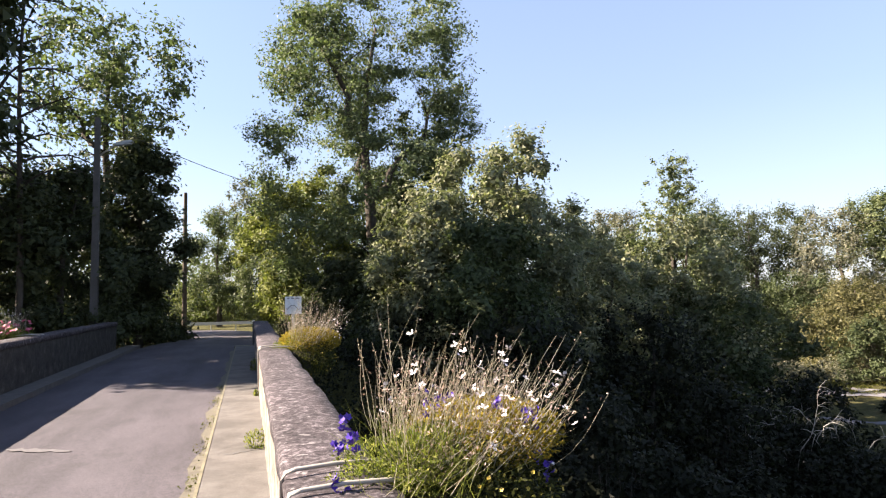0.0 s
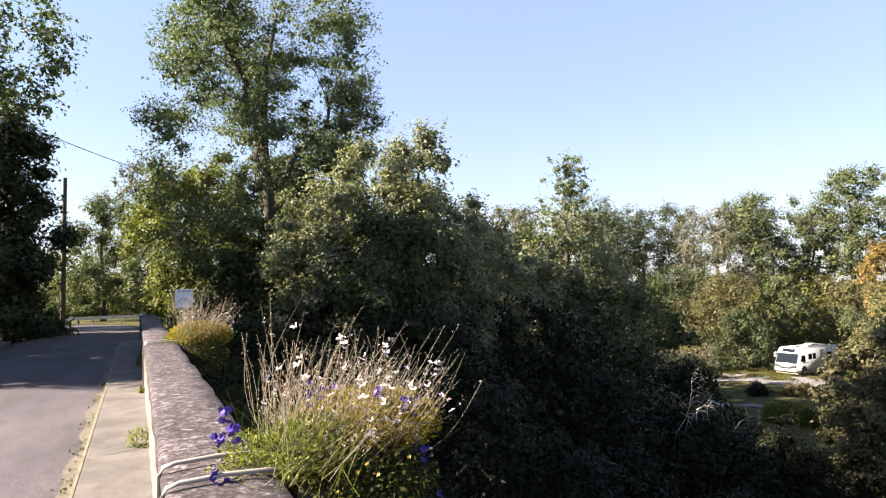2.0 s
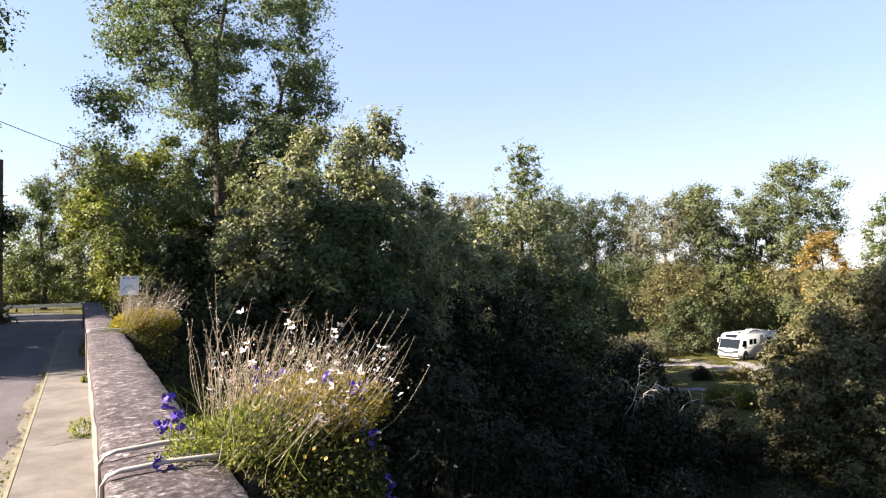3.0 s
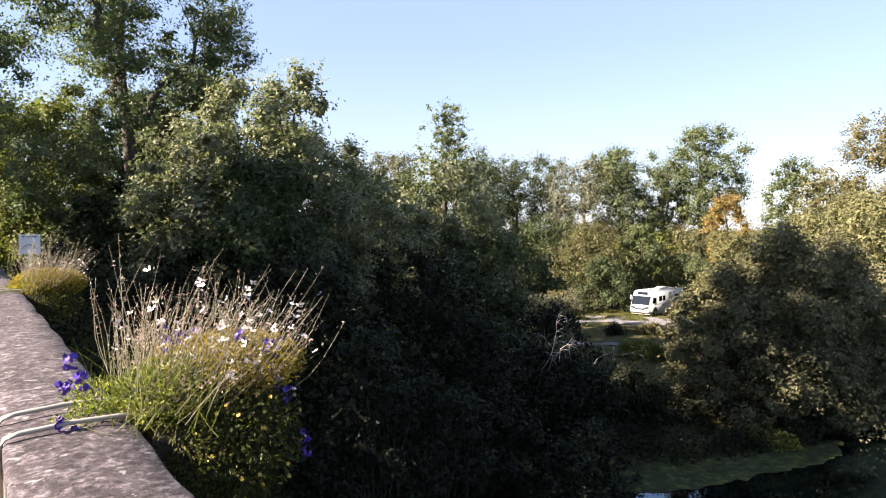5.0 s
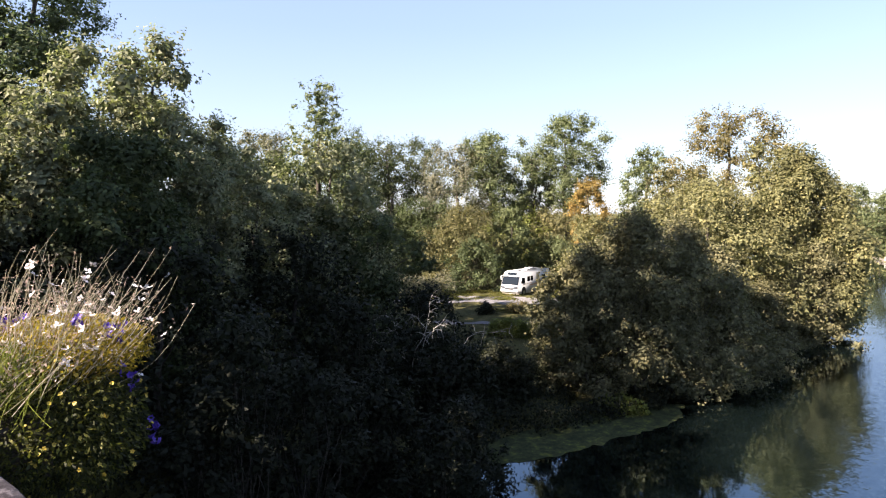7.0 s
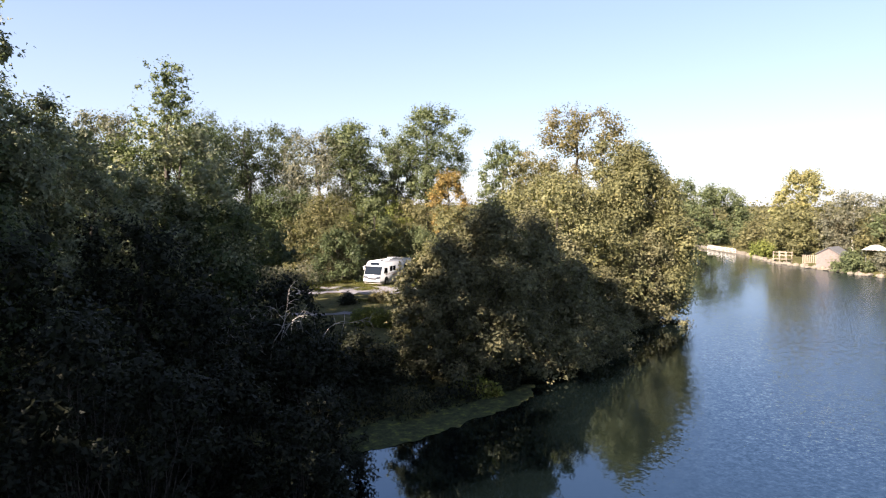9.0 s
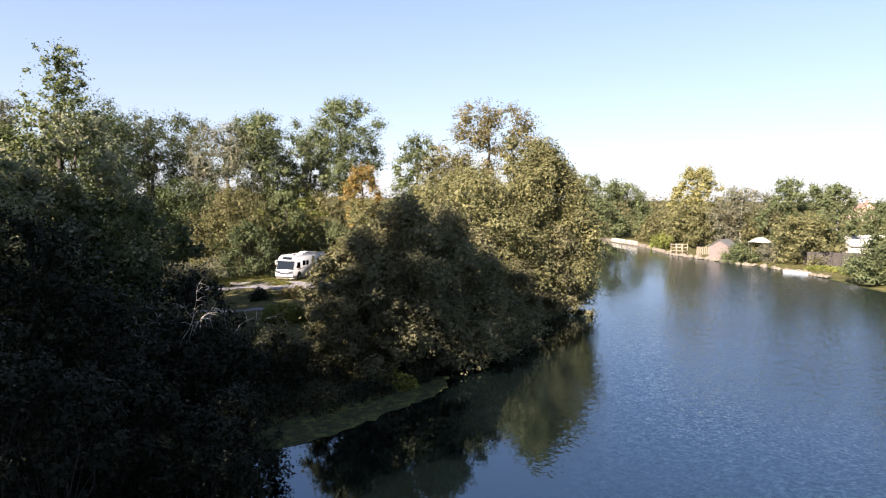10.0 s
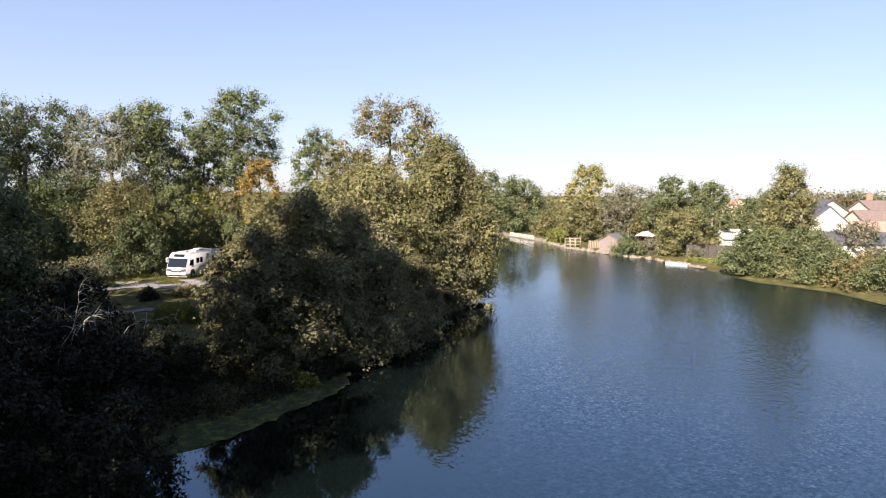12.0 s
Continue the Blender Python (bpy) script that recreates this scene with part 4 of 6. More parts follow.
plant("far", 162.6, -49.1, -6.0, 9.1, 5.8, 0.0, "oval", 5000, 0.45, "leaf_russet", 217)
plant("far", 165.8, -55.7, -6.0, 9.4, 6.0, 0.0, "oval", 5000, 0.45, "leaf_mid", 218)
plant("far", 175.6, -38.5, -6.0, 9.7, 3.8, 0.0, "oval", 5000, 0.45, "leaf_mid", 219)
# hidden trees added behind the bank row to shade the lower woods
for wx, wy, wtop in ((10.5, 41.0, 9.4), (14.5, 38.5, 6.6), (16.8, 43.5, 9.6), (20.0, 40.0, 7.9), (24.0, 45.5, 8.0), (30.0, 47.0, 6.5)):
    plant("fill", wx, wy, -6.0, wtop + 6.0, 2.9, 0.0, "oval", 8000, 0.21, "leaf_dark", int(400 + wx))
# trees added past the far parapet, mostly unseen, to shade road and bank
plant("shade", -10.5, 21.0, -1, 18.0, 3.4, 0.12, "oval", 17000, 0.3, "leaf_dark", 301)
plant("shade", -9.5, 18.7, -1, 13.5, 1.6, 0.05, "oval", 8000, 0.3, "leaf_dark", 304)
plant("shade", -16.0, 29.0, -1, 17.0, 4.2, 0.1, "oval", 14400, 0.32, "leaf_dark", 302)
plant("shade", -14.0, 27.0, -1, 32.0, 2.7, 0.25, "oval", 11000, 0.3, "leaf_dark", 303)
plant("shade", -11.5, 44.0, -1, 11.0, 4.2, 0.1, "oval", 9600, 0.32, "leaf_dark", 306)

def bare_tree(x, y, h, seed, label):
    """A thin tree with hardly a leaf left: a trunk, arching limbs and twigs."""
    rng = np.random.default_rng(seed)
    base = float(ground_z(x, y)) - 0.05
    root = thing("tree", (x, y, base), label, "tree")
    h = h - base
    trunk = [Vector((0.10 * math.sin(0.9 * k), 0.08 * math.cos(1.3 * k), h * k / 8)) for k in range(9)]
    link_mesh("trunk", tubes_mesh("trunk", [(trunk, [0.11 * (1 - k / 9.5) + 0.01 for k in range(9)])], 8), BARK, root, "grey-brown bare trunk")
    for i in range(26):
        tubes = []
        f = 0.42 + 0.56 * i / 25
        k = min(7, int(f * 8))
        start = trunk[k].lerp(trunk[k + 1], f * 8 - k)
        a, ln = i * 2.4 + rng.normal() * 0.4, rng.uniform(1.3, 3.0) * (1.15 - 0.55 * f)
        way = Vector((math.cos(a), math.sin(a), rng.uniform(0.25, 0.8))).normalized()
        pts = [start]
        for j in range(6):
            way = (way + Vector(rng.normal(size=3)) * 0.16 + Vector((0, 0, -0.07 * j))).normalized()
            pts.append(pts[-1] + way * ln / 5)
            if j > 0:
                for _ in range(2):
                    side = (way + Vector(rng.normal(size=3)) * 0.7).normalized()
                    tubes.append(([pts[-1], pts[-1] + side * ln * 0.13, pts[-1] + side * ln * 0.26 + Vector((0, 0, -0.04))], [0.012, 0.008, 0.003]))
        tubes.append((pts, [0.045 * (1 - j / 6.6) for j in range(7)]))
        link_mesh("limb", tubes_mesh("limb", tubes, 6, 0.03), BARK, root)
    return root


bare_tree(-6.9, 23.3, 12.6, 61, "nearly leafless tree with arching bare limbs behind the far parapet")
bare_tree(-8.2, 22.4, 11.0, 62, "nearly leafless tree with arching bare limbs behind the far parapet")

# ---------------------------------------------------------------- lanes and plants on the banks
def ground_strip(name, line, width, material, label, category, lift=0.03):
    """A lane laid on the ground along a line of places."""
    pts = [Vector(p) for p in line]
    rows = []
    for a, b in zip(pts, pts[1:]):
        n = max(2, int((b - a).length / 0.8))
        rows += [a.lerp(b, i / n) for i in range(n)]
    rows.append(pts[-1])
    verts, faces = [], []
    for i, p in enumerate(rows):
        way = (rows[min(i + 1, len(rows) - 1)] - rows[max(i - 1, 0)]).normalized()
        side = Vector((-way.y, way.x))
        for k in range(7):
            q = p + side * width * ((k - 3) / 6) * (1 + 0.03 * math.sin(i * 0.9) * abs(k - 3) / 3)
            verts.append((q.x, q.y, float(ground_z(q.x, q.y)) + lift + 0.03 - 0.012 * abs(k - 3)))
    for i in range(len(rows) - 1):
        for k in range(6):
            a = i * 7 + k
            faces.append((a, a + 7, a + 8, a + 1))
    me = bpy.data.meshes.new(name)
    me.from_pydata(verts, [], faces)
    ob = link_mesh(name, me, material)
    return tagged(ob, label, category, kind="structure")


ground_strip("lane", [(31, 54), (46.6, 40.4), (50.1, 34.4), (62, 20)], 5.0, GRAVEL, "pale gravel lane through the park", "lane")
ground_strip("footpath", [(33, 36), (38.9, 28.6), (45, 19)], 1.3, GRAVEL, "narrow gravel footpath below the lane", "path")


def scatter(name, rng, spots, n, leaf, material, label, category, tall, squash=1.0, up=0.35):
    """Undergrowth of loose leaves over a set of (x, y, radius, height) mounds."""
    s = np.array(spots)
    w = s[:, 2] * (s[:, 2] + s[:, 3])
    pick = rng.choice(len(s), n, p=w / w.sum())
    way = rng.normal(size=(n, 3))
    way /= np.linalg.norm(way, axis=1)[:, None]
    way[:, 2] = np.abs(way[:, 2])
    k = rng.uniform(0.55, 1.0, n)[:, None]
    p = way * k * np.stack([s[pick, 2], s[pick, 2], s[pick, 3]], 1)
    x, y = s[pick, 0] + p[:, 0], s[pick, 1] + p[:, 1]
    keep = shore_distance(x, y) > (-0.4 if name != "water_plants" else -2.0)
    x, y, z = x[keep], y[keep], p[keep, 2]
    pos = np.stack([x, y, np.maximum(ground_z(x, y), WATER_Z) + z + 0.03], 1)
    ob = link_mesh(name, quads_mesh(name, leaf_quads(rng, pos, leaf * 1.2, leaf * 0.85, up, None, 3)), material)
    return tagged(ob, label, category, kind="stuff")


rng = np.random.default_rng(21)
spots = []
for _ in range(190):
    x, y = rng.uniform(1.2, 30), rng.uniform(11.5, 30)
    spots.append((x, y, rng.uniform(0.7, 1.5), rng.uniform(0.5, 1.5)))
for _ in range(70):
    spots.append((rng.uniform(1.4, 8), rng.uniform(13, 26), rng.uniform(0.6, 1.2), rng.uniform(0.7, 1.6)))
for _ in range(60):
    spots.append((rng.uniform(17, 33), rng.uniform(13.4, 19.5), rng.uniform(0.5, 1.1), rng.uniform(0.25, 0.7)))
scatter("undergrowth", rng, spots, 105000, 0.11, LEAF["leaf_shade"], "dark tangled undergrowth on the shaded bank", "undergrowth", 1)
spots = []
for _ in range(60):
    k = rng.random()
    spots.append((30 + 24 * k + rng.normal() * 0.8, 13.0 - 1.0 * k + rng.uniform(-1.3, 1.2), rng.uniform(0.5, 1.1), rng.uniform(0.4, 1.0)))
scatter("bank_plants", rng, spots, 16000, 0.12, LEAF["leaf_alder"], "green waterside plants under the alders", "undergrowth", 1)
spots = [(33.8 + 3.6 * k, 26.6 - 4.6 * k, 0.62, 1.15 + 0.12 * math.sin(9 * k)) for k in np.linspace(0, 1, 12)]
scatter("low_hedge", rng, spots, 15000, 0.1, LEAF["leaf_lime"], "low bright green hedge beside the footpath", "hedge", 1)
spots = [(25.2 + 0.5 * k + rng.normal() * 0.25, 14.2 - 1.6 * k + rng.normal() * 0.15, rng.uniform(0.3, 0.55), rng.uniform(0.4, 0.95)) for k in rng.random(13)]
scatter("water_plants", rng, spots, 2200, 0.14, LEAF["leaf_lime"], "bright green leafy waterside plants", "water plant", 1)
# meadow grass by the lane
spots = [(rng.uniform(36, 62), rng.uniform(22, 48), 0.9, 0.25) for _ in range(420)]
spots = [s for i, s in enumerate(spots) if (s[0] - 44) * 0.73 + (s[1] - 37.6) * 0.68 > 2.6 or ((s[0] - 44) * 0.73 + (s[1] - 37.6) * 0.68 < -2.6 and i % 12 == 0)]
scatter("meadow_grass", rng, spots, 38000, 0.10, GRASS, "rough yellow-green grass around the lane", "grass", 1, up=0.0)
# undergrowth behind the parked motorhome and far woods
spots = [(18 + 75 * k + rng.normal() * 2, 62 - 6 * k + rng.uniform(-6, 4) - 16 * max(0, k - 0.6), rng.uniform(2.0, 4.0), rng.uniform(2.5, 5.5)) for k in rng.random(70)]
scatter("thicket", rng, spots, 42000, 0.26, LEAF["leaf_dark"], "dense mixed thicket behind the parking ground", "thicket", 1)
spots = [(44 + 14 * k + rng.normal(), 46.5 - 2 * k + rng.uniform(-1.5, 2.5), rng.uniform(0.9, 1.8), rng.uniform(1.0, 2.8)) for k in rng.random(26)]
scatter("brambles", rng, spots, 15000, 0.15, LEAF["leaf_pale"], "dry pale brambles behind the motorhome", "brambles", 1)
spots = [(-70 + 150 * k + rng.normal() * 4, 95 + rng.uniform(-10, 30), rng.uniform(4, 8), rng.uniform(5, 12)) for k in rng.random(70)]
scatter("far_woods", rng, spots, 26000, 0.5, LEAF["leaf_mid"], "distant belt of woodland beyond the road", "woods", 1)
spots = [(175 + 90 * rng.random(), -190 + 330 * k, rng.uniform(4, 10), rng.uniform(4.5, 12.5)) for k in rng.random(190)]
scatter("far_tree_belt", rng, spots, 60000, 0.7, LEAF["leaf_olive"], "distant tree belt beyond the lake", "woods", 1)
spots = [(-16 + 10 * rng.random(), 20 + 45 * k, rng.uniform(1.5, 3), rng.uniform(2.0, 5.0)) for k in rng.random(46)]
spots = [(min(s[0], -4.6 - s[2]), s[1], s[2], s[3]) for s in spots]
scatter("roadside_thicket", rng, spots, 42000, 0.16, LEAF["leaf_dark"], "dark roadside thicket in deep shade", "thicket", 1)
spots = [(1.6 + 6 * rng.random() + 0.1 * k, 22 + 34 * k, rng.uniform(0.8, 1.7), rng.uniform(0.8, 2.4)) for k in rng.random(40)]
scatter("verge_shrubs", rng, spots, 30000, 0.13, LEAF["leaf_dark"], "dark shrubs below the locust beside the road", "undergrowth", 1)
spots = [(90.4, -12.2, 1.3, 0.5), (88.7, -13.4, 1.3, 0.5), (86.4, -14.6, 1.3, 0.5), (84.8, -15.6, 1.3, 0.5), (83.3, -16.6, 1.3, 0.5), (90.8, -11.3, 1.3, 0.5)]
scatter("shore_grass", rng, spots, 5000, 0.16, LEAF["leaf_lime"], "bright yellow-green grass on the far shore", "grass", 1)
# floating algae
bm = bmesh.new()
base = [Vector(v) for v in ((16.5, 14.9), (18, 13.1), (20, 12.4), (21.6, 11.85), (23, 11.7), (24.4, 11.15), (26.2, 10.95), (27.4, 11.3), (28.6, 11.7), (28, 13.2), (22, 15.2))]
edge = []
for a, b_ in zip(base, base[1:] + base[:1]):
    for k in range(8):
        v = a.lerp(b_, k / 8)
        edge.append(v + Vector((noise.noise(Vector((v.x * 2.1, v.y * 2.1, 0))), noise.noise(Vector((v.x * 2.1, v.y * 2.1, 9))))) * 0.3)
bm.faces.new([bm.verts.new((v.x, v.y, WATER_Z + 0.012)) for v in edge])
tagged(part("algae", bm, ALGAE, None), "flat yellow-green algae mat on the water", "algae", kind="structure")
bm = bmesh.new()
for (ax, ay), (bx, by) in zip(SHORE[17:25], SHORE[18:26]):
    d = Vector((bx - ax, by - ay)).normalized()
    n = Vector((d.y, -d.x)) * -1
    bm.faces.new([bm.verts.new(v) for v in ((ax, ay, WATER_Z + 0.01), (bx, by, WATER_Z + 0.01), (bx + n.x * 0.9, by + n.y * 0.9, WATER_Z + 0.011), (ax + n.x * 0.7, ay + n.y * 0.7, WATER_Z + 0.011))])
tagged(part("shore_algae", bm, ALGAE, None), "thin yellowish algae fringe along the far shore", "algae", kind="structure")
# bare dead branches
dead = thing("dead_branch", (19.6, 19.3, float(ground_z(19.6, 19.3))), "bare grey dead branches standing out of the shrubs", "branch")
tubes = []
twig_rng = np.random.default_rng(77)
for i in range(9):
    a = twig_rng.uniform(0, 6.28)
    p = Vector((0.5 * math.cos(a), 0.5 * math.sin(a), 1.2))
    way = Vector((0.5 * math.cos(a), 0.5 * math.sin(a), 1.0)).normalized()
    pts = [Vector((0.1 * math.cos(a), 0.1 * math.sin(a), -0.2)), p]
    for k in range(9):
        way = (way + Vector(twig_rng.normal(size=3)) * 0.24 + Vector((0, 0, -0.045 * k))).normalized()
        pts.append(pts[-1] + way * (0.62 if k < 4 else 0.36))
        if k > 2:
            for _ in range(2):
                side = (way + Vector(twig_rng.normal(size=3)) * 0.9).normalized()
                tubes.append(([pts[-1], pts[-1] + side * 0.28, pts[-1] + side * 0.5 + Vector((0, 0, -0.1))], [0.009, 0.007, 0.003]))
    tubes.append((pts, [0.026 - 0.0022 * k for k in range(11)]))
link_mesh("branch", tubes_mesh("branch", tubes, 5), plain("dead_wood", (0.30, 0.27, 0.235), 0.9, vary=0.2), dead)

# ---------------------------------------------------------------- roadside furniture
lamp = thing("street_lamp", (-4.87, 24.0, -0.35), "grey concrete street lamp post with a short arm", "street lamp")
bm = bmesh.new()
bm = prism_bm([(-0.13, 0), (0.13, 0), (0.075, 8.05), (-0.075, 8.05)], 0.2, bevel=0.02)
part("post", bm, CONCRETE, lamp)
link_mesh("arm", tubes_mesh("arm", [([(0.06, 0, 6.75), (0.35, 0, 7.0), (0.62, 0, 7.18)], [0.03, 0.028, 0.025])], 8), ZINC, lamp)
bm = prism_bm([(0.5, 7.12), (0.58, 7.2), (0.8, 7.30), (1.02, 7.33), (1.12, 7.30), (1.08, 7.25), (0.75, 7.14)], 0.24, bevel=0.02)
luminaire = part("luminaire", bm, plain("lamp_grey", (0.32, 0.33, 0.34), 0.5), lamp, "grey lamp head")
part("lens", box_bm(0.36, 0.18, 0.03, (0.86, 0, 7.185), 0.01, rot=Matrix.Rotation(radians(-10), 4, "Y")), plain("lamp_lens", (0.5, 0.5, 0.48), 0.2), luminaire, "pale lamp lens")

pole = thing("utility_pole", (-3.2, 36.4, -0.75), "dark wooden utility pole beside the bend", "utility pole")
part("post", cyl_bm(0.13, 0.09, 8.0, Matrix.Translation((0, 0, 3.9)), 12), WOOD, pole)
cable = thing("overhead_cable", (-4.8, 24.0, 7.55), "thin dark overhead cable crossing the road", "cable")
pts = []
for i in range(21):
    k = i / 20
    p = Vector((-4.8, 24.0, 7.55)).lerp(Vector((9.5, 58, 10.2)), k)
    p.z -= 4 * 0.9 * k * (1 - k)
    pts.append(p - Vector((-4.8, 24.0, 7.55)))
link_mesh("wire", tubes_mesh("wire", [(pts, [0.016] * 21)], 5), BLACK, cable)

rail = thing("guard_rail", (0, 55.5, -0.9), "long white guard rail at the road bend", "guard rail")
part("beam", prism_bm([(-9, 0.34), (1.2, 0.34), (1.2, 0.58), (-9, 0.58)], 0.06, bevel=0.012), SIGN_WHITE, rail)
for k in range(6):
    part("post", box_bm(0.09, 0.09, 0.75, (-8.6 + 1.9 * k, 0.09, 0.2), 0.008), SIGN_WHITE, rail)

post = thing("metal_post", (0.17, 22.75, -0.1), "slim dark metal post at the footway's end", "post")
part("shaft", cyl_bm(0.035, 0.035, 0.95, Matrix.Translation((0, 0, 0.42)), 12), DARK_TRIM, post)
part("cap", cyl_bm(0.042, 0.03, 0.04, Matrix.Translation((0, 0, 0.91)), 12), SIGN_WHITE, post, "pale post cap")
part("kerb_end", box_bm(0.62, 0.16, 0.4, (-0.12, 22.68, -0.19), 0.02), KERB, None)
tagged(bpy.data.objects["kerb_end"], "pale kerb stone closing the footway", "kerb", kind="structure")

SIGN_MARK = plain("sign_mark", (0.16, 0.16, 0.17), 0.6)
sign = thing("road_sign", (1.0, 15.6, -6.4), "white square road sign behind the flower trough", "sign")
part("post", cyl_bm(0.03, 0.03, 8.0, Matrix.Translation((0, 0, 3.85)), 12), STEEL, sign)
plate = part("plate", box_bm(0.37, 0.02, 0.40, (0, -0.035, 7.78), 0.006), SIGN_WHITE, sign)
link_mesh("curve_mark", tubes_mesh("curve_mark", [([(-0.14 + 0.02 * k, -0.05, 7.68 + 0.10 * math.sin(k * 0.25)) for k in range(14)], [0.010] * 14)], 4), SIGN_MARK, plate, "black curved mark")
for k in range(3):
    part("text_bar", box_bm(0.05 + 0.02 * k, 0.004, 0.03, (-0.11 + 0.1 * k, -0.049, 7.94)), SIGN_MARK, plate, "dark bar of unreadable writing")


# ---------------------------------------------------------------- flower troughs on the parapets
def flower_mesh(name, petals, size, cup):
    co = []
    for k in range(petals):
        a = 2 * math.pi * k / petals
        d, s = np.array([math.cos(a), math.sin(a), 0]), np.array([-math.sin(a), math.cos(a), 0])
        u = np.array([0, 0, 1])
        co.append([d * 0.05 * size, d * size * 0.6 + s * size * 0.38 + u * cup * size * 0.6, d * size + u * cup * size, d * size * 0.6 - s * size * 0.38 + u * cup * size * 0.6])
    return quads_mesh(name, np.array(co))


PURPLE = flower_mesh("purple_flower", 6, 0.017, 0.5)
PURPLE.materials.append(PETAL_PURPLE)
YELLOW = flower_mesh("yellow_flower", 5, 0.009, 0.2)
YELLOW.materials.append(PETAL_YELLOW)
PINK = flower_mesh("pink_flower", 6, 0.045, 0.3)
PINK.materials.append(PETAL_PINK)


def many_flowers(rng, pos, size):
    """Small four-petalled blossoms, petals as loose quads."""
    out = []
    for p in pos:
        a0 = rng.uniform(0, 6.28)
        tilt = Matrix.Rotation(rng.uniform(0.2, 1.5), 3, Vector(rng.normal(size=3)))
        for k in range(4):
            a = a0 + k * 1.3
            d, s = Vector((math.cos(a), math.sin(a), 0.3)), Vector((-math.sin(a), math.cos(a), 0))
            sz = size * rng.uniform(0.6, 1.2)
            out.append([list(Vector(p) + tilt @ v) for v in (d * 0.1 * sz, d * 0.6 * sz + s * 0.35 * sz, d * sz, d * 0.6 * sz - s * 0.35 * sz)])
    return np.array(out)


def ribbon_stems(rng, starts, ends, width, bow=0.08, steps=6):
    """Thin upright stems as crossed ribbons, bowed a little."""
    out = []
    for a, b in zip(starts, ends):
        a, b = np.array(a), np.array(b)
        side = rng.normal(size=3) * bow * np.linalg.norm(b - a)
        pts = [a + (b - a) * k + side * math.sin(math.pi * k) * (1 - 0.4 * k) for k in np.linspace(0, 1, steps)]
        ang = rng.uniform(0, 3.14)
        for w in (np.array([math.cos(ang), math.sin(ang), 0]), np.array([-math.sin(ang), math.cos(ang), 0])):
            for i in range(steps - 1):
                t0, t1 = width * (1 - 0.6 * i / steps), width * (1 - 0.6 * (i + 1) / steps)
                out.append([pts[i] - w * t0, pts[i] + w * t0, pts[i + 1] + w * t1, pts[i + 1] - w * t1])
    return np.array(out)


def blades(rng, centre, spread, n, length, width, lift):
    """Fine herb leaves on a dome: places spread about a centre, pointing outwards and up."""
    way = rng.normal(size=(n, 3))
    way /= np.linalg.norm(way, axis=1)[:, None]
    pos = np.array(centre) + way * np.array(spread) * (rng.uniform(0.25, 1, n) ** 0.5)[:, None]
    way[:, 2] += lift
    return leaf_quads(rng, pos, length, width, 0.2, way * 1.2)


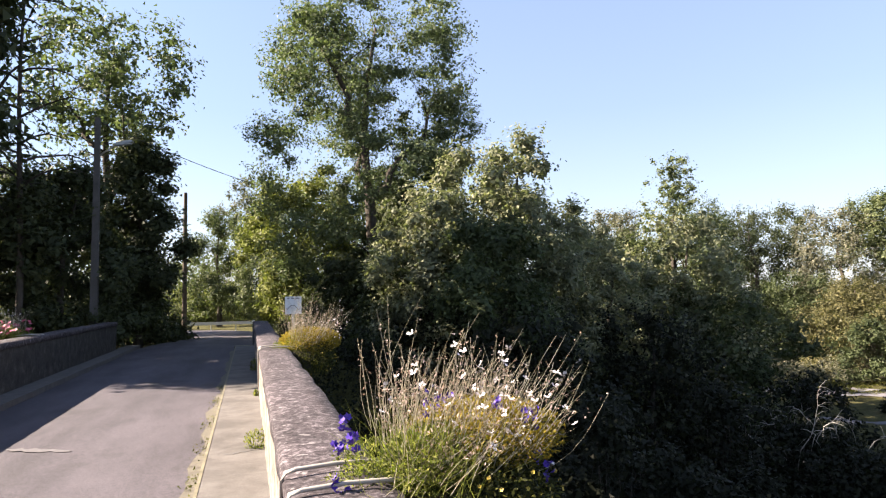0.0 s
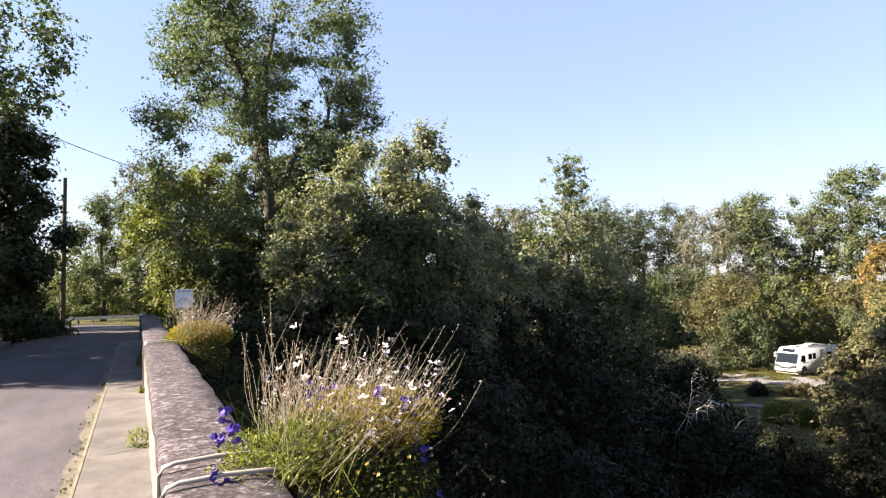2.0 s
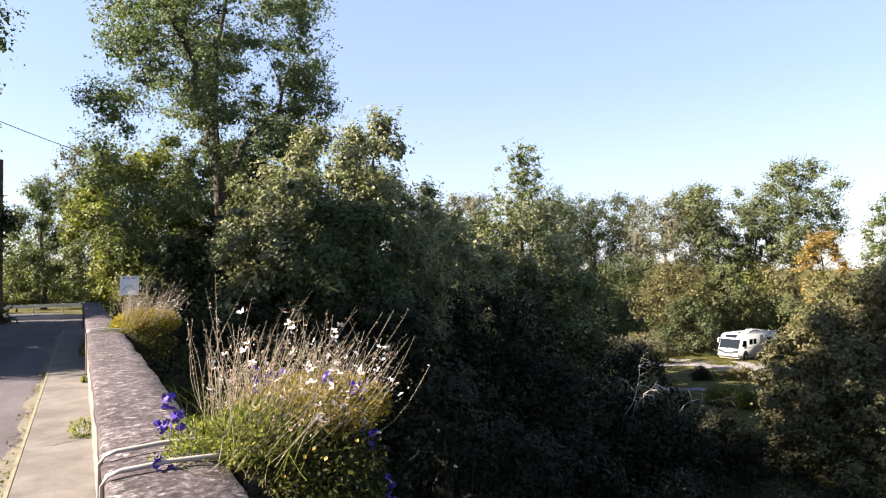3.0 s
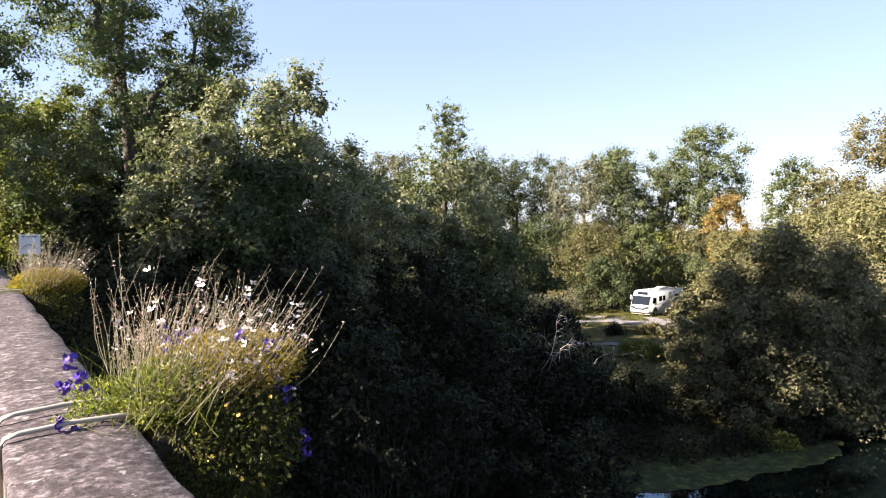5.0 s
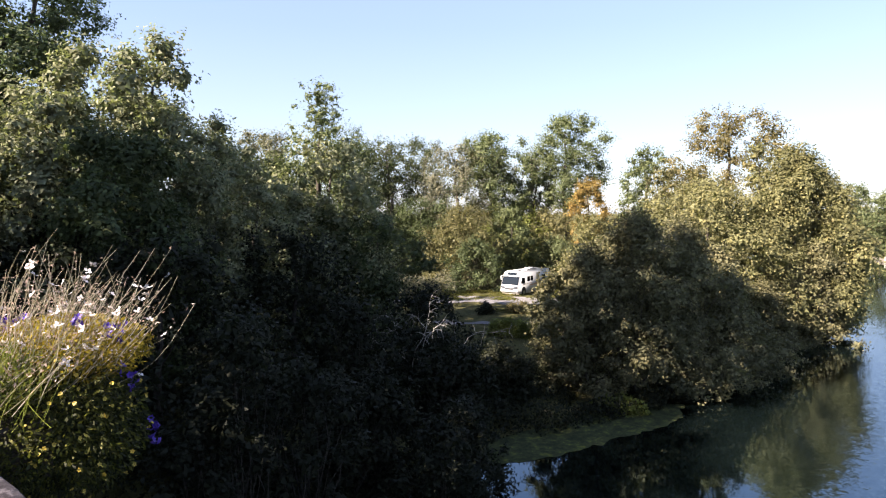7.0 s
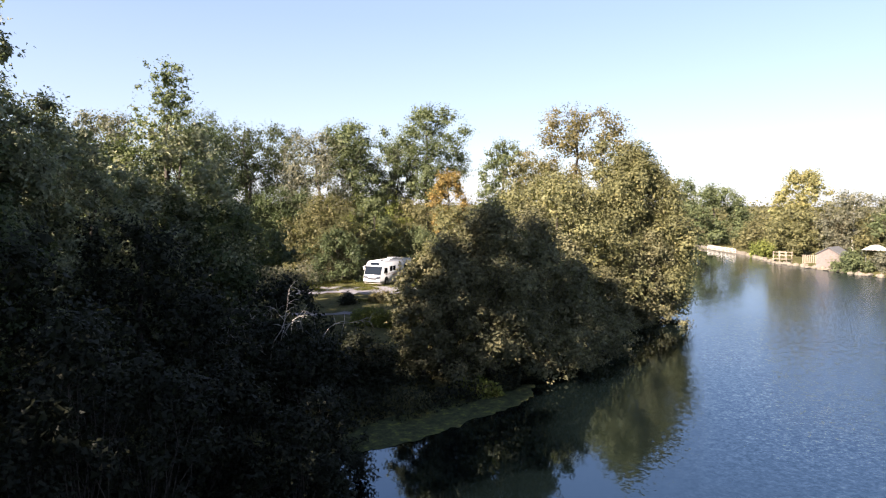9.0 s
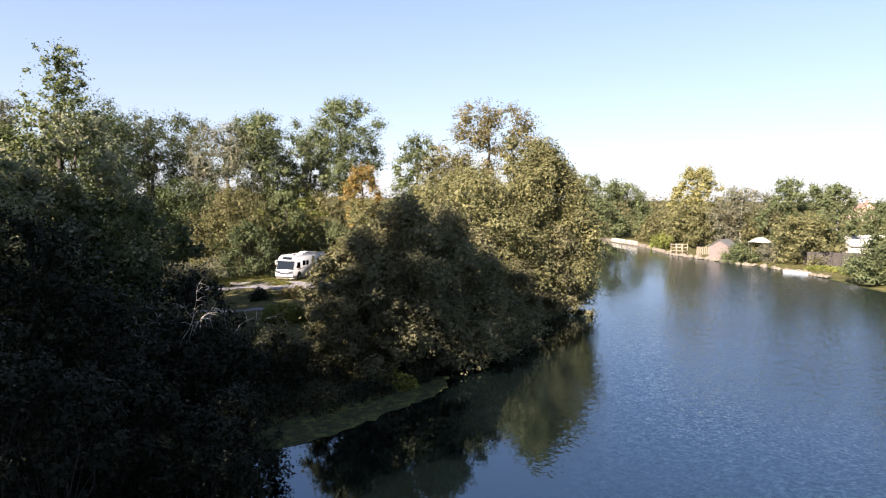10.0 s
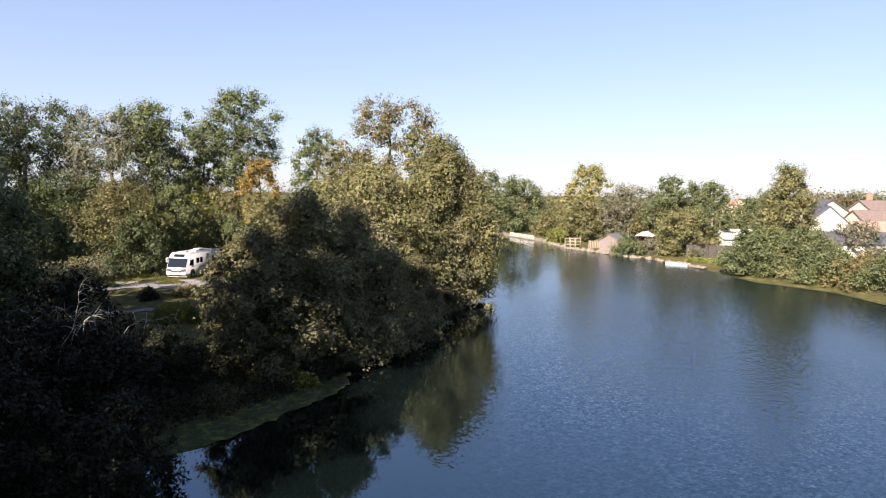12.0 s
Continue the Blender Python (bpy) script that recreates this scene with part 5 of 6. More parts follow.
def flower_trough(y, side, wall_x, top, seed, amount, purple, gold_mound, pink=False):
    """A trough hung outside a parapet on two bars, full of tall and trailing flowers. side: +1 hangs towards +x."""
    rng = np.random.default_rng(seed)
    root = thing("flower_trough", (wall_x, y, top), "hanging flower trough with tall white and purple summer flowers" if not pink else "hanging flower trough with pink and white flowers in bloom", "flower trough", "flower troughs on the parapets")

    def w(p):                       # local place from distance outside, along, up
        return (side * p[0], p[1], p[2])

    shape = np.array([side, 1, 1])
    trough = part("trough", box_bm(0.24, 0.78, 0.22, w((0.15, 0.30, -0.16)), 0.02), TROUGH, root, "dark brown trough")
    part("soil", box_bm(0.20, 0.72, 0.02, w((0.15, 0.30, -0.045)), 0.004), SOIL, trough)
    for dy in (0.29, 0.0):
        bar = [w((-0.415, dy, -0.5)), w((-0.415, dy, -0.02)), w((-0.40, dy, 0.012)), w((-0.36, dy, 0.022)), w((-0.2, dy, 0.032)), w((0.0, dy, 0.028)), w((0.1, dy, 0.01))]
        bar = bar[2:] if pink else bar
        link_mesh("bracket", tubes_mesh("bracket", [(bar, [0.009] * len(bar))], 8), ZINC, root, "bent pale metal bar over the coping")
    f = amount
    # green mound, golden mound and dark trailing skirt
    link_mesh("green_herb", quads_mesh("green_herb", np.concatenate([
        blades(rng, (0.12, 0.05, 0.08), (0.19, 0.20, 0.14), int(5600 * f * (0.3 if gold_mound else 1)), 0.022, 0.0065, 0.8),
        blades(rng, (-0.02, 0.34, 0.04), (0.20, 0.24, 0.06), int(1500 * f), 0.022, 0.007, 0.5),
        blades(rng, (-0.06, 0.12, 0.02), (0.22, 0.14, 0.03), int(700 * f), 0.02, 0.006, 0.5)]) * shape), HERB_GREEN, root, "fine yellow-green leaves")
    link_mesh("golden_herb", quads_mesh("golden_herb", np.concatenate([
        blades(rng, (0.40, 0.22, 0.13) if not gold_mound else (0.30, 0.30, 0.08), (0.34, 0.36, 0.14) if not gold_mound else (0.44, 0.48, 0.2), int((8500 if not gold_mound else 16000) * f), 0.024 if not gold_mound else 0.034, 0.008 if not gold_mound else 0.012, 0.4)]) * shape), HERB_GOLD, root, "golden dry foliage")
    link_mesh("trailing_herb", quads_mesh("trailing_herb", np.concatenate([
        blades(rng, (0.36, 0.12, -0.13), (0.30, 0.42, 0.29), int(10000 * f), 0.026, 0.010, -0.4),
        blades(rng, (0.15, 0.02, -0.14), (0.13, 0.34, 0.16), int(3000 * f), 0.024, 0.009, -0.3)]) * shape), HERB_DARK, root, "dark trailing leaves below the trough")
    starts, ends = [], []
    for _ in range(int(340 * f)):
        a = np.array([rng.uniform(-0.02, 0.5), rng.uniform(-0.12, 0.6), rng.uniform(0.02, 0.12)])
        h = rng.uniform(0.16, 0.45) * (1.38 if rng.random() < 0.24 else 1) * (1.35 if gold_mound else 1)
        starts.append(a)
        ends.append(a + np.array([h * min(0.75, 0.02 + 1.5 * a[0] * rng.uniform(0.3, 1.2) + rng.normal() * 0.17), rng.normal() * 0.11, h * (1 - 0.6 * a[0])]))
    ends_a = np.array(ends)
    starts2 = [np.array([0.12, 0.06, -0.02]) + rng.normal(size=3) * np.array([0.10, 0.12, 0.01]) for _ in range(int(300 * f * (0.25 if gold_mound else 1)))]
    ends2 = [s + np.array([rng.normal() * 0.11 + 0.02, rng.normal() * 0.13, rng.uniform(0.10, 0.30)]) for s in starts2]
    link_mesh("green_haulm", quads_mesh("green_haulm", ribbon_stems(rng, starts2, ends2, 0.0011) * shape), STEM_GREEN, root, "fine green stalks")["kind"] = "stuff"
    starts.extend([np.array([0.10, -0.05, 0.02]) + rng.normal(size=3) * np.array([0.09, 0.08, 0.02]) for _ in range(int(50 * f))])
    ends.extend([a + np.array([rng.uniform(0.10, 0.34), rng.normal() * 0.12, rng.uniform(0.08, 0.30)]) for a in starts[len(ends):]])
    ends_a = np.array(ends)
    link_mesh("dry_haulm", quads_mesh("dry_haulm", ribbon_stems(rng, starts, ends, 0.0015, 0.10) * shape), STEM_DRY, root, "thin pale flower stalks")["kind"] = "stuff"
    # side sprays leaning outwards
    starts3 = [np.array([0.3, 0.1, 0.05]) + rng.normal(size=3) * 0.08 for _ in range(int(26 * f))]
    ends3 = [s + np.array([rng.uniform(0.15, 0.42), rng.uniform(-0.3, 0.3), rng.uniform(0.02, 0.34)]) for s in starts3]
    link_mesh("outer_spray", quads_mesh("outer_spray", ribbon_stems(rng, starts3, ends3, 0.0018) * shape), STEM_DRY, root, "arching dry flower sprays")["kind"] = "stuff"
    pos = [e - (e - s) * rng.uniform(0, 0.3) + rng.normal(size=3) * 0.012 for s, e in zip(starts, ends_a) for _ in range(int(rng.random() < 0.22))]
    pos += [e + rng.normal(size=3) * 0.015 for e in ends3]
    pos = np.array(pos)
    link_mesh("white_blossom", quads_mesh("white_blossom", many_flowers(rng, pos, 0.0185) * shape), PETAL_WHITE, root, "small white star-shaped blossoms")["kind"] = "stuff"
    husk = np.array([e - (e - s) * rng.uniform(0, 0.6) for s, e in zip(starts, ends_a) for _ in range(6)])
    link_mesh("seed_husk", quads_mesh("seed_husk", leaf_quads(rng, husk + rng.normal(size=husk.shape) * 0.006, 0.016, 0.006, 0.2) * shape), HUSK, root, "tan seed husks")["kind"] = "stuff"
    spots_ = []
    if purple:
        spots_ = [(-0.20, 0.05, 0.24), (-0.22, 0.10, 0.15), (-0.18, 0.08, 0.14), (-0.16, 0.13, 0.16), (-0.24, -0.02, 0.03), (0.42, 0.1, 0.25), (0.5, 0.02, 0.22), (0.56, 0.06, 0.17),
                  (0.52, -0.02, 0.06), (0.57, -0.03, 0.02), (0.16, 0.22, 0.26), (0.22, 0.3, 0.24), (0.68, 0.05, -0.22), (0.70, 0.10, -0.28), (0.62, 0.2, 0.2), (0.3, 0.4, 0.22)]
    for sx, sy, sz in spots_:
        for k in range(6):
            ob = link_mesh("purple_flower", PURPLE, None, root, "violet-blue petals")
            ob.location = w((sx + rng.normal() * 0.013, sy + rng.normal() * 0.013, sz + rng.normal() * 0.018))
            ob.rotation_euler = (rng.uniform(-1.3, 1.3), rng.uniform(-1.3, 1.3), rng.uniform(0, 6))
    if pink:
        for k in range(26):
            ob = link_mesh("pink_flower", PINK, None, root, "pink-red petals")
            ob.location = w((rng.uniform(-0.25, 0.3), rng.uniform(-0.5, 0.5), rng.uniform(0.08, 0.32)))
            ob.rotation_euler = (rng.uniform(-1.2, 1.2), rng.uniform(-1.2, 1.2), rng.uniform(0, 6))
    else:
        for k in range(64):
            ob = link_mesh("yellow_flower", YELLOW, None, root, "orange-yellow petals")
            a = rng.normal(size=3)
            a /= np.linalg.norm(a)
            ob.location = w((0.36 + a[0] * 0.30, 0.12 - (abs(a[1]) if rng.random() < 0.8 else a[1]) * 0.42, -0.13 + a[2] * 0.29))
            ob.rotation_euler = (1.2 + rng.normal() * 0.5, rng.normal() * 0.5, rng.uniform(-0.8, 0.8))
    return root


flower_trough(2.62, 1, 0.56, 0.87, 31, 1.0, True, False)
flower_trough(9.35, 1, 0.56, 0.87, 32, 0.8, False, True)
flower_trough(15.2, -1, -4.43, 0.87, 33, 0.6, False, False, True)


def weed(x, y, z, r, h, n, seed, name="weed_tuft"):
    rng = np.random.default_rng(seed)
    ob = link_mesh(name, quads_mesh(name, blades(rng, (0, 0, h * 0.3), (r, r * 0.8, h * 0.7), n, 0.05, 0.010, 1.2)), HERB_GREEN)
    ob.location = (x, y, z)
    return tagged(ob, "small green weed tuft growing at the wall foot", "weed")


weed(0.10, 7.45, 0.0, 0.13, 0.2, 420, 3)
weed(0.13, 15.0, 0.0, 0.09, 0.28, 500, 4)
weed(0.14, 11.2, 0.0, 0.05, 0.1, 200, 5)
rng = np.random.default_rng(8)
tuft = [np.array([-0.47 + rng.normal() * 0.035, y, -0.08]) for y in np.concatenate([rng.normal(c, 0.25, 70) for c in (4.6, 5.5, 6.6, 8.1, 9.6, 11.4, 13.0)])]
ob = link_mesh("gutter_moss", quads_mesh("gutter_moss", leaf_quads(rng, np.array(tuft) + rng.normal(size=(len(tuft), 3)) * np.array([0.03, 0.1, 0.006]), 0.035, 0.012, 0.2)), GRASS)
tagged(ob, "sparse moss and weeds along the gutter", "moss", kind="stuff")

# ---------------------------------------------------------------- motorhome
def wheel(parent, x, y, z):
    hub = part("wheel", cyl_bm(0.34, 0.34, 0.24, Matrix.Translation((x, y, z)) @ Matrix.Rotation(radians(90), 4, "X"), 24), RUBBER, parent)
    part("rim", cyl_bm(0.2, 0.18, 0.26, Matrix.Translation((x, y, z)) @ Matrix.Rotation(radians(90), 4, "X"), 16), STEEL, hub, "grey wheel rim")


def motorhome(x, y, heading):
    z = float(ground_z(x, y)) + 0.02
    root = thing("motorhome", pose(x, y, z, 0, 0, heading), "white integrated motorhome parked beside the gravel lane", "motorhome")
    # front at -x, nearside at -y
    prof = [(-3.45, 0.28), (-3.52, 0.55), (-3.50, 0.95), (-3.36, 1.25), (-3.02, 2.05), (-2.78, 2.45), (-2.4, 2.62), (3.42, 2.62), (3.5, 2.5), (3.5, 0.30)]
    part("body", prism_bm(prof, 2.28, bevel=0.06), WHITE_PAINT, root, "white body shell", True)
    part("skirt", box_bm(6.7, 2.2, 0.2, (0.05, 0, 0.26), 0.03), CREAM, root, "pale lower skirt")
    # windscreen
    ws = prism_bm([(-3.44, 1.20), (-3.32, 1.16), (-2.95, 2.04), (-3.08, 2.08)], 2.06)
    screen = part("windscreen", ws, GLASS, root, "large dark windscreen")
    part("wiper", box_bm(0.02, 0.7, 0.02, (-3.43, -0.3, 1.24)), DARK_TRIM, screen)
    part("top_skylight", prism_bm([(-2.99, 2.24), (-2.86, 2.20), (-2.70, 2.46), (-2.83, 2.50)], 1.15), GLASS, root, "small front skylight")
    part("grille", box_bm(0.14, 1.05, 0.20, (-3.52, 0, 0.76), 0.05), DARK_TRIM, root, "dark front grille")
    bump = part("bumper", box_bm(0.16, 2.2, 0.24, (-3.50, 0, 0.52), 0.04), WHITE_PAINT, root)
    part("number_plate", box_bm(0.01, 0.5, 0.11, (-3.585, 0, 0.52)), SIGN_WHITE, bump, "plain pale plate")
    for s in (-1, 1):
        part("headlight", box_bm(0.2, 0.50, 0.22, (-3.49, s * 0.80, 0.90), 0.05, rot=Matrix.Rotation(radians(s * 9), 4, "X")), plain("headlight_glass", (0.05, 0.055, 0.065), 0.1), root, "dark-rimmed headlight")
        arm = part("mirror_arm", box_bm(0.06, 0.22, 0.06, (-3.05, s * 1.22, 2.1), 0.01), WHITE_PAINT, root)
        part("mirror", box_bm(0.1, 0.14, 0.42, (-3.1, s * 1.3, 1.85), 0.03), WHITE_PAINT, arm, "white wing mirror")
        # side windows and stripe
        for wx, ww, wh, wz in ((-2.45, 0.75, 0.55, 1.62), (-1.25, 0.55, 0.5, 1.75), (-0.55, 0.5, 0.5, 1.75), (2.1, 0.8, 0.6, 1.7)):
            win = part("window", box_bm(ww, 0.03, wh, (wx, s * 1.145, wz), 0.012), GLASS, root, "dark side window")
            part("window_frame", box_bm(ww + 0.06, 0.02, wh + 0.06, (wx, s * 1.138, wz), 0.008), DARK_TRIM, win)
        for k, (sx, sl, sz) in enumerate(((-1.4, 2.2, 1.22), (0.4, 3.0, 1.16), (0.2, 2.4, 1.08))):
            part("stripe", box_bm(sl, 0.012, 0.05, (sx, s * 1.143, sz), rot=Matrix.Rotation(radians(-4), 4, "Y")), TAN_STRIPE, root, "tan side stripe")
        part("door_line", box_bm(0.62, 0.02, 1.75, (0.75, s * 1.139, 1.45), 0.01), CREAM, root, "pale habitation door")
        for wx in (-2.3, 1.95):
            part("wheel_arch", cyl_bm(0.43, 0.43, 0.05, Matrix.Translation((wx, s * 1.13, 0.5)) @ Matrix.Rotation(radians(90), 4, "X"), 24), DARK_TRIM, root)
            wheel(root, wx, s * 1.06, 0.34)
    for rx, rl in ((-1.9, 0.6), (0.2, 0.7), (1.7, 0.5)):
        part("roof_hatch", box_bm(rl, 0.6, 0.12, (rx, 0, 2.68), 0.03), WHITE_PAINT, root, "white roof hatch")
    part("roof_unit", box_bm(1.0, 0.75, 0.2, (1.0, 0.1, 2.72), 0.06), WHITE_PAINT, root, "white roof air unit")
    part("roof_rail", box_bm(4.2, 0.04, 0.05, (0.8, -0.95, 2.67), 0.01), STEEL, root)
    part("seat_back", box_bm(0.12, 0.5, 0.6, (-2.7, -0.45, 1.4), 0.04), DARK_TRIM, root)
    return root


motorhome(54.46, 39.0, 5).scale = (0.90, 0.90, 0.90)

# ---------------------------------------------------------------- village and far shore
def house(x, y, rot, w, l, wall_h, roof_h, wall_mat, roof_mat, label, chimneys=(), z=None, windows=True):
    """A gabled house: ridge along its local y, gable w wide."""
    z = float(ground_z(x, y)) - 0.05 if z is None else z
    root = thing("house", pose(x, y, z, 0, 0, rot), label, "house")
    part("wall", prism_bm([(-w / 2, 0), (w / 2, 0), (w / 2, wall_h), (0, wall_h + roof_h), (-w / 2, wall_h)], l), wall_mat, root)
    for s in (-1, 1):
        slope = math.atan2(roof_h, w / 2)
        ln = math.hypot(w / 2, roof_h) + 0.35
        bm = box_bm(ln, l + 0.5, 0.14, (0, 0, 0))
        bm.transform(Matrix.Translation((s * (w / 4 + 0.12), 0, wall_h + roof_h / 2 - 0.04)) @ Matrix.Rotation(s * slope, 4, "Y"))
        part("roof", bm, roof_mat, root, "roof slope")
    part("ridge", box_bm(0.24, l + 0.5, 0.12, (0, 0, wall_h + roof_h + 0.08), 0.03), roof_mat, root)
    for cx, cy in chimneys:
        ch = part("chimney", box_bm(0.55, 0.7, 1.5, (cx, cy, wall_h + roof_h * (1 - abs(cx) / (w / 2)) + 0.5), 0.02), BRICK, root, "brick chimney")
        part("pot", cyl_bm(0.14, 0.12, 0.35, Matrix.Translation((cx, cy, wall_h + roof_h * (1 - abs(cx) / (w / 2)) + 1.55)), 10), TILE_PINK, ch)
    if windows:
        for s in (-1, 1):
            for k in (-0.25, 0.25):
                for wz in ([1.5] if wall_h < 3.2 else [1.5, 4.0]):
                    win = part("window", box_bm(0.9, 0.08, 1.2, (k * w, s * (l / 2 + 0.01), wz), 0.01), GLASS, root, "dark window")
                    part("sill", box_bm(1.1, 0.2, 0.08, (k * w, s * (l / 2 + 0.06), wz - 0.66)), PLASTER_WHITE, win)
                    part("frame", box_bm(1.02, 0.05, 1.32, (k * w, s * (l / 2 + 0.005), wz), 0.01), PLASTER_WHITE, win)
            for k in (-0.3, 0.3):
                win = part("window", box_bm(0.08, 0.9, 1.2, (s * (w / 2 + 0.01), k * l, 1.5), 0.01), GLASS, root, "dark window")
                part("frame", box_bm(0.05, 1.02, 1.32, (s * (w / 2 + 0.005), k * l, 1.5), 0.01), PLASTER_WHITE, win)
    return root


G = -6.5
house(104.5, -30.6, 80, 4.8, 8, 4.7, 2.3, PLASTER_WHITE, SLATE, "white gabled village house with a slate roof", (), G, False)
house(113, -32.1, 104, 6.0, 6, 5.9, 2.0, PLASTER_BEIGE, SLATE, "beige rendered house with a steep gable", ((1.9, -1.6),), G)
house(122, -45, 28, 8, 12, 5.2, 2.6, PLASTER_BEIGE, TILE_BROWN, "long village house with a brown tiled roof", ((0.2, 4.0),), G)
house(108, -38.5, 22, 7, 8, 4.0, 2.4, PLASTER_BEIGE, TILE_BROWN, "low beige house under a brown tiled roof", (), G)
house(95.5, -34.2, 15, 6, 5.5, 3.0, 2.1, PLASTER_BEIGE, TILE_PINK, "small house with faded clay tiles", (), G)
house(296, -51, 100, 9, 9, 4.2, 2.8, PLASTER_BEIGE, TILE_PINK, "distant beige house with a chimney", ((0, 2.5),), G)
house(88.5, -28.5, 14, 6, 13, 2.9, 1.1, PLASTER_WHITE, SLATE, "low white building with a shallow dark roof", (), G)
house(100.5, -18.6, 20, 6, 8, 2.4, 1.0, PLASTER_WHITE, PLASTER_WHITE, "low white outbuilding behind the trees", (), G, False)
# wall bays use the darkened stone, so their shade is in the colour
for k in range(9):
    seg = part("garden_wall", box_bm(0.3, 1.6, 1.9 + 0.1 * (k % 3), (0, 0, 0.9), 0.03), SHADED_WALL, None)
    seg.matrix_world = pose(95.0 - 0.12 * k, -11.2 - 0.95 * k, G - 0.4, 0, 0, 6)
    seg.scale.y = 0.62
    tagged(seg, "dark stone garden wall on the far shore", "wall", "garden wall bays", "structure")

shed = thing("boathouse", pose(101.2, -0.8, -7.0, 0, 0, 70), "small grey boathouse with a gabled roof at the water", "boathouse")
part("wall", prism_bm([(-1.5, 0), (1.5, 0), (1.5, 1.9), (0, 2.8), (-1.5, 1.9)], 3.2), plain("faded_boards", (0.12, 0.095, 0.085), 0.9, vary=0.25), shed)
for s in (-1, 1):
    bm = box_bm(1.95, 3.6, 0.08)
    bm.transform(Matrix.Translation((s * 0.82, 0, 2.36)) @ Matrix.Rotation(s * math.atan2(0.9, 1.5), 4, "Y"))
    part("roof", bm, LEAD_GREY, shed, "grey roof slope")
part("door", box_bm(1.1, 0.06, 1.5, (0, -1.62, 0.8), 0.01), WOOD, shed, "dark plank door")

tent = thing("canopy_tent", pose(103.4, -5.6, -6.7, 0, 0, 75), "white canopy with a green side sheet on the shore", "canopy")
part("roof", prism_bm([(-1.4, 2.2), (1.4, 2.2), (0.2, 2.85), (-0.2, 2.85)], 2.2, bevel=0.03), PLASTER_WHITE, tent, "white canvas roof")
part("side_sheet", box_bm(0.05, 2.0, 1.9, (-1.3, 0, 1.1), 0.01), TARP, tent, "green side sheet")
for sx in (-1.3, 1.3):
    for sy in (-1.0, 1.0):
        part("leg", cyl_bm(0.03, 0.03, 2.4, Matrix.Translation((sx, sy, 1.1)), 8), STEEL, tent)

dock = thing("landing_stage", pose(107.9, 5.6, -7.3, 0, 0, 62), "small wooden landing stage with railings", "landing stage")
for k in range(10):
    part("plank", box_bm(0.2, 1.5, 0.05, (-1.0 + 0.225 * k, 0, 0.75), 0.006), WOOD_PALE, dock)
for sx in (-1.0, 0, 1.0):
    for sy in (-0.7, 0.7):
        part("post", cyl_bm(0.06, 0.06, 2.2, Matrix.Translation((sx, sy, 0.75)), 8), WOOD_PALE, dock)
for sy in (-0.7, 0.7):
    part("rail", box_bm(2.2, 0.06, 0.08, (0, sy, 1.75), 0.01), WOOD_PALE, dock)
    part("rail", box_bm(2.2, 0.06, 0.08, (0, sy, 1.3), 0.01), WOOD_PALE, dock)


def boat(x, y, rot):
    root = thing("rowing_boat", pose(x, y, WATER_Z - 0.1, 0, 0, rot), "white flat-bottomed rowing boat moored at the shore", "boat")
    bm = bmesh.new()
    rings = []
    for k in range(11):
        u = k / 10 * 2 - 1
        half = 0.72 * (1 - abs(u) ** 3.2 * 0.62)
        x_ = u * 1.9
        ring = [(x_, half * s * f, z_ + 0.10 * u * u) for s, f, z_ in ((-1, 0.75, 0.0), (-1, 1.0, 0.5), (-1, 0.92, 0.5), (-1, 0.68, 0.06), (1, 0.68, 0.06), (1, 0.92, 0.5), (1, 1.0, 0.5), (1, 0.75, 0.0))]
        rings.append([bm.verts.new(p) for p in ring])
    for a, b in zip(rings, rings[1:]):
        for i in range(8):
            bm.faces.new((a[i], a[(i + 1) % 8], b[(i + 1) % 8], b[i]))
    bm.faces.new(rings[0])
    bm.faces.new(rings[-1][::-1])
    bmesh.ops.recalc_face_normals(bm, faces=bm.faces)
    part("hull", bm, WHITE_PAINT, root, "white hull")
    for k in (-0.8, 0.2, 1.0):
        part("thwart", box_bm(0.25, 1.1, 0.04, (k, 0, 0.36), 0.008), WOOD_PALE, root)
    return root


boat(87.0, -8.9, 72).scale = (0.78, 0.78, 0.7)
# stone edging and fences along the far shore
rng = np.random.default_rng(12)
STONES = []
for k in range(3):
    bm = bmesh.new()
    bmesh.ops.create_icosphere(bm, subdivisions=1, radius=0.5)
    for v in bm.verts:
        v.co *= 1 + 0.3 * noise.noise(v.co * 2.2 + Vector((k * 7, 0, 0)))
        v.co.z *= 0.7
    me = bpy.data.meshes.new("stone")
    bm.to_mesh(me)
    bm.free()
    me.materials.append(STONE_PALE)
    STONES.append(me)
edging = thing("shore_stones", (100, 0, WATER_Z), "pale boulders edging the far lake shore", "stones", kind="structure")
for (ax, ay), (bx, by) in zip(SHORE[16:22], SHORE[17:23]):
    n = int(math.hypot(bx - ax, by - ay) / 0.9)
    for i in range(n):
        k = i / n
        st = link_mesh("stone", STONES[i % 3], None, edging)
        st.location = (ax + (bx - ax) * k - 100 + rng.normal() * 0.2 + 0.3, ay + (by - ay) * k + rng.normal() * 0.2, rng.uniform(0.0, 0.2))
        st.scale = (rng.uniform(0.7, 1.3), rng.uniform(0.7, 1.3), rng.uniform(0.6, 1.2))
        st.rotation_euler = (0, 0, rng.uniform(0, 6))
quay = thing("bank_wall", (0, 0, WATER_Z), "low pale stone wall along the far bank", "wall", kind="structure")
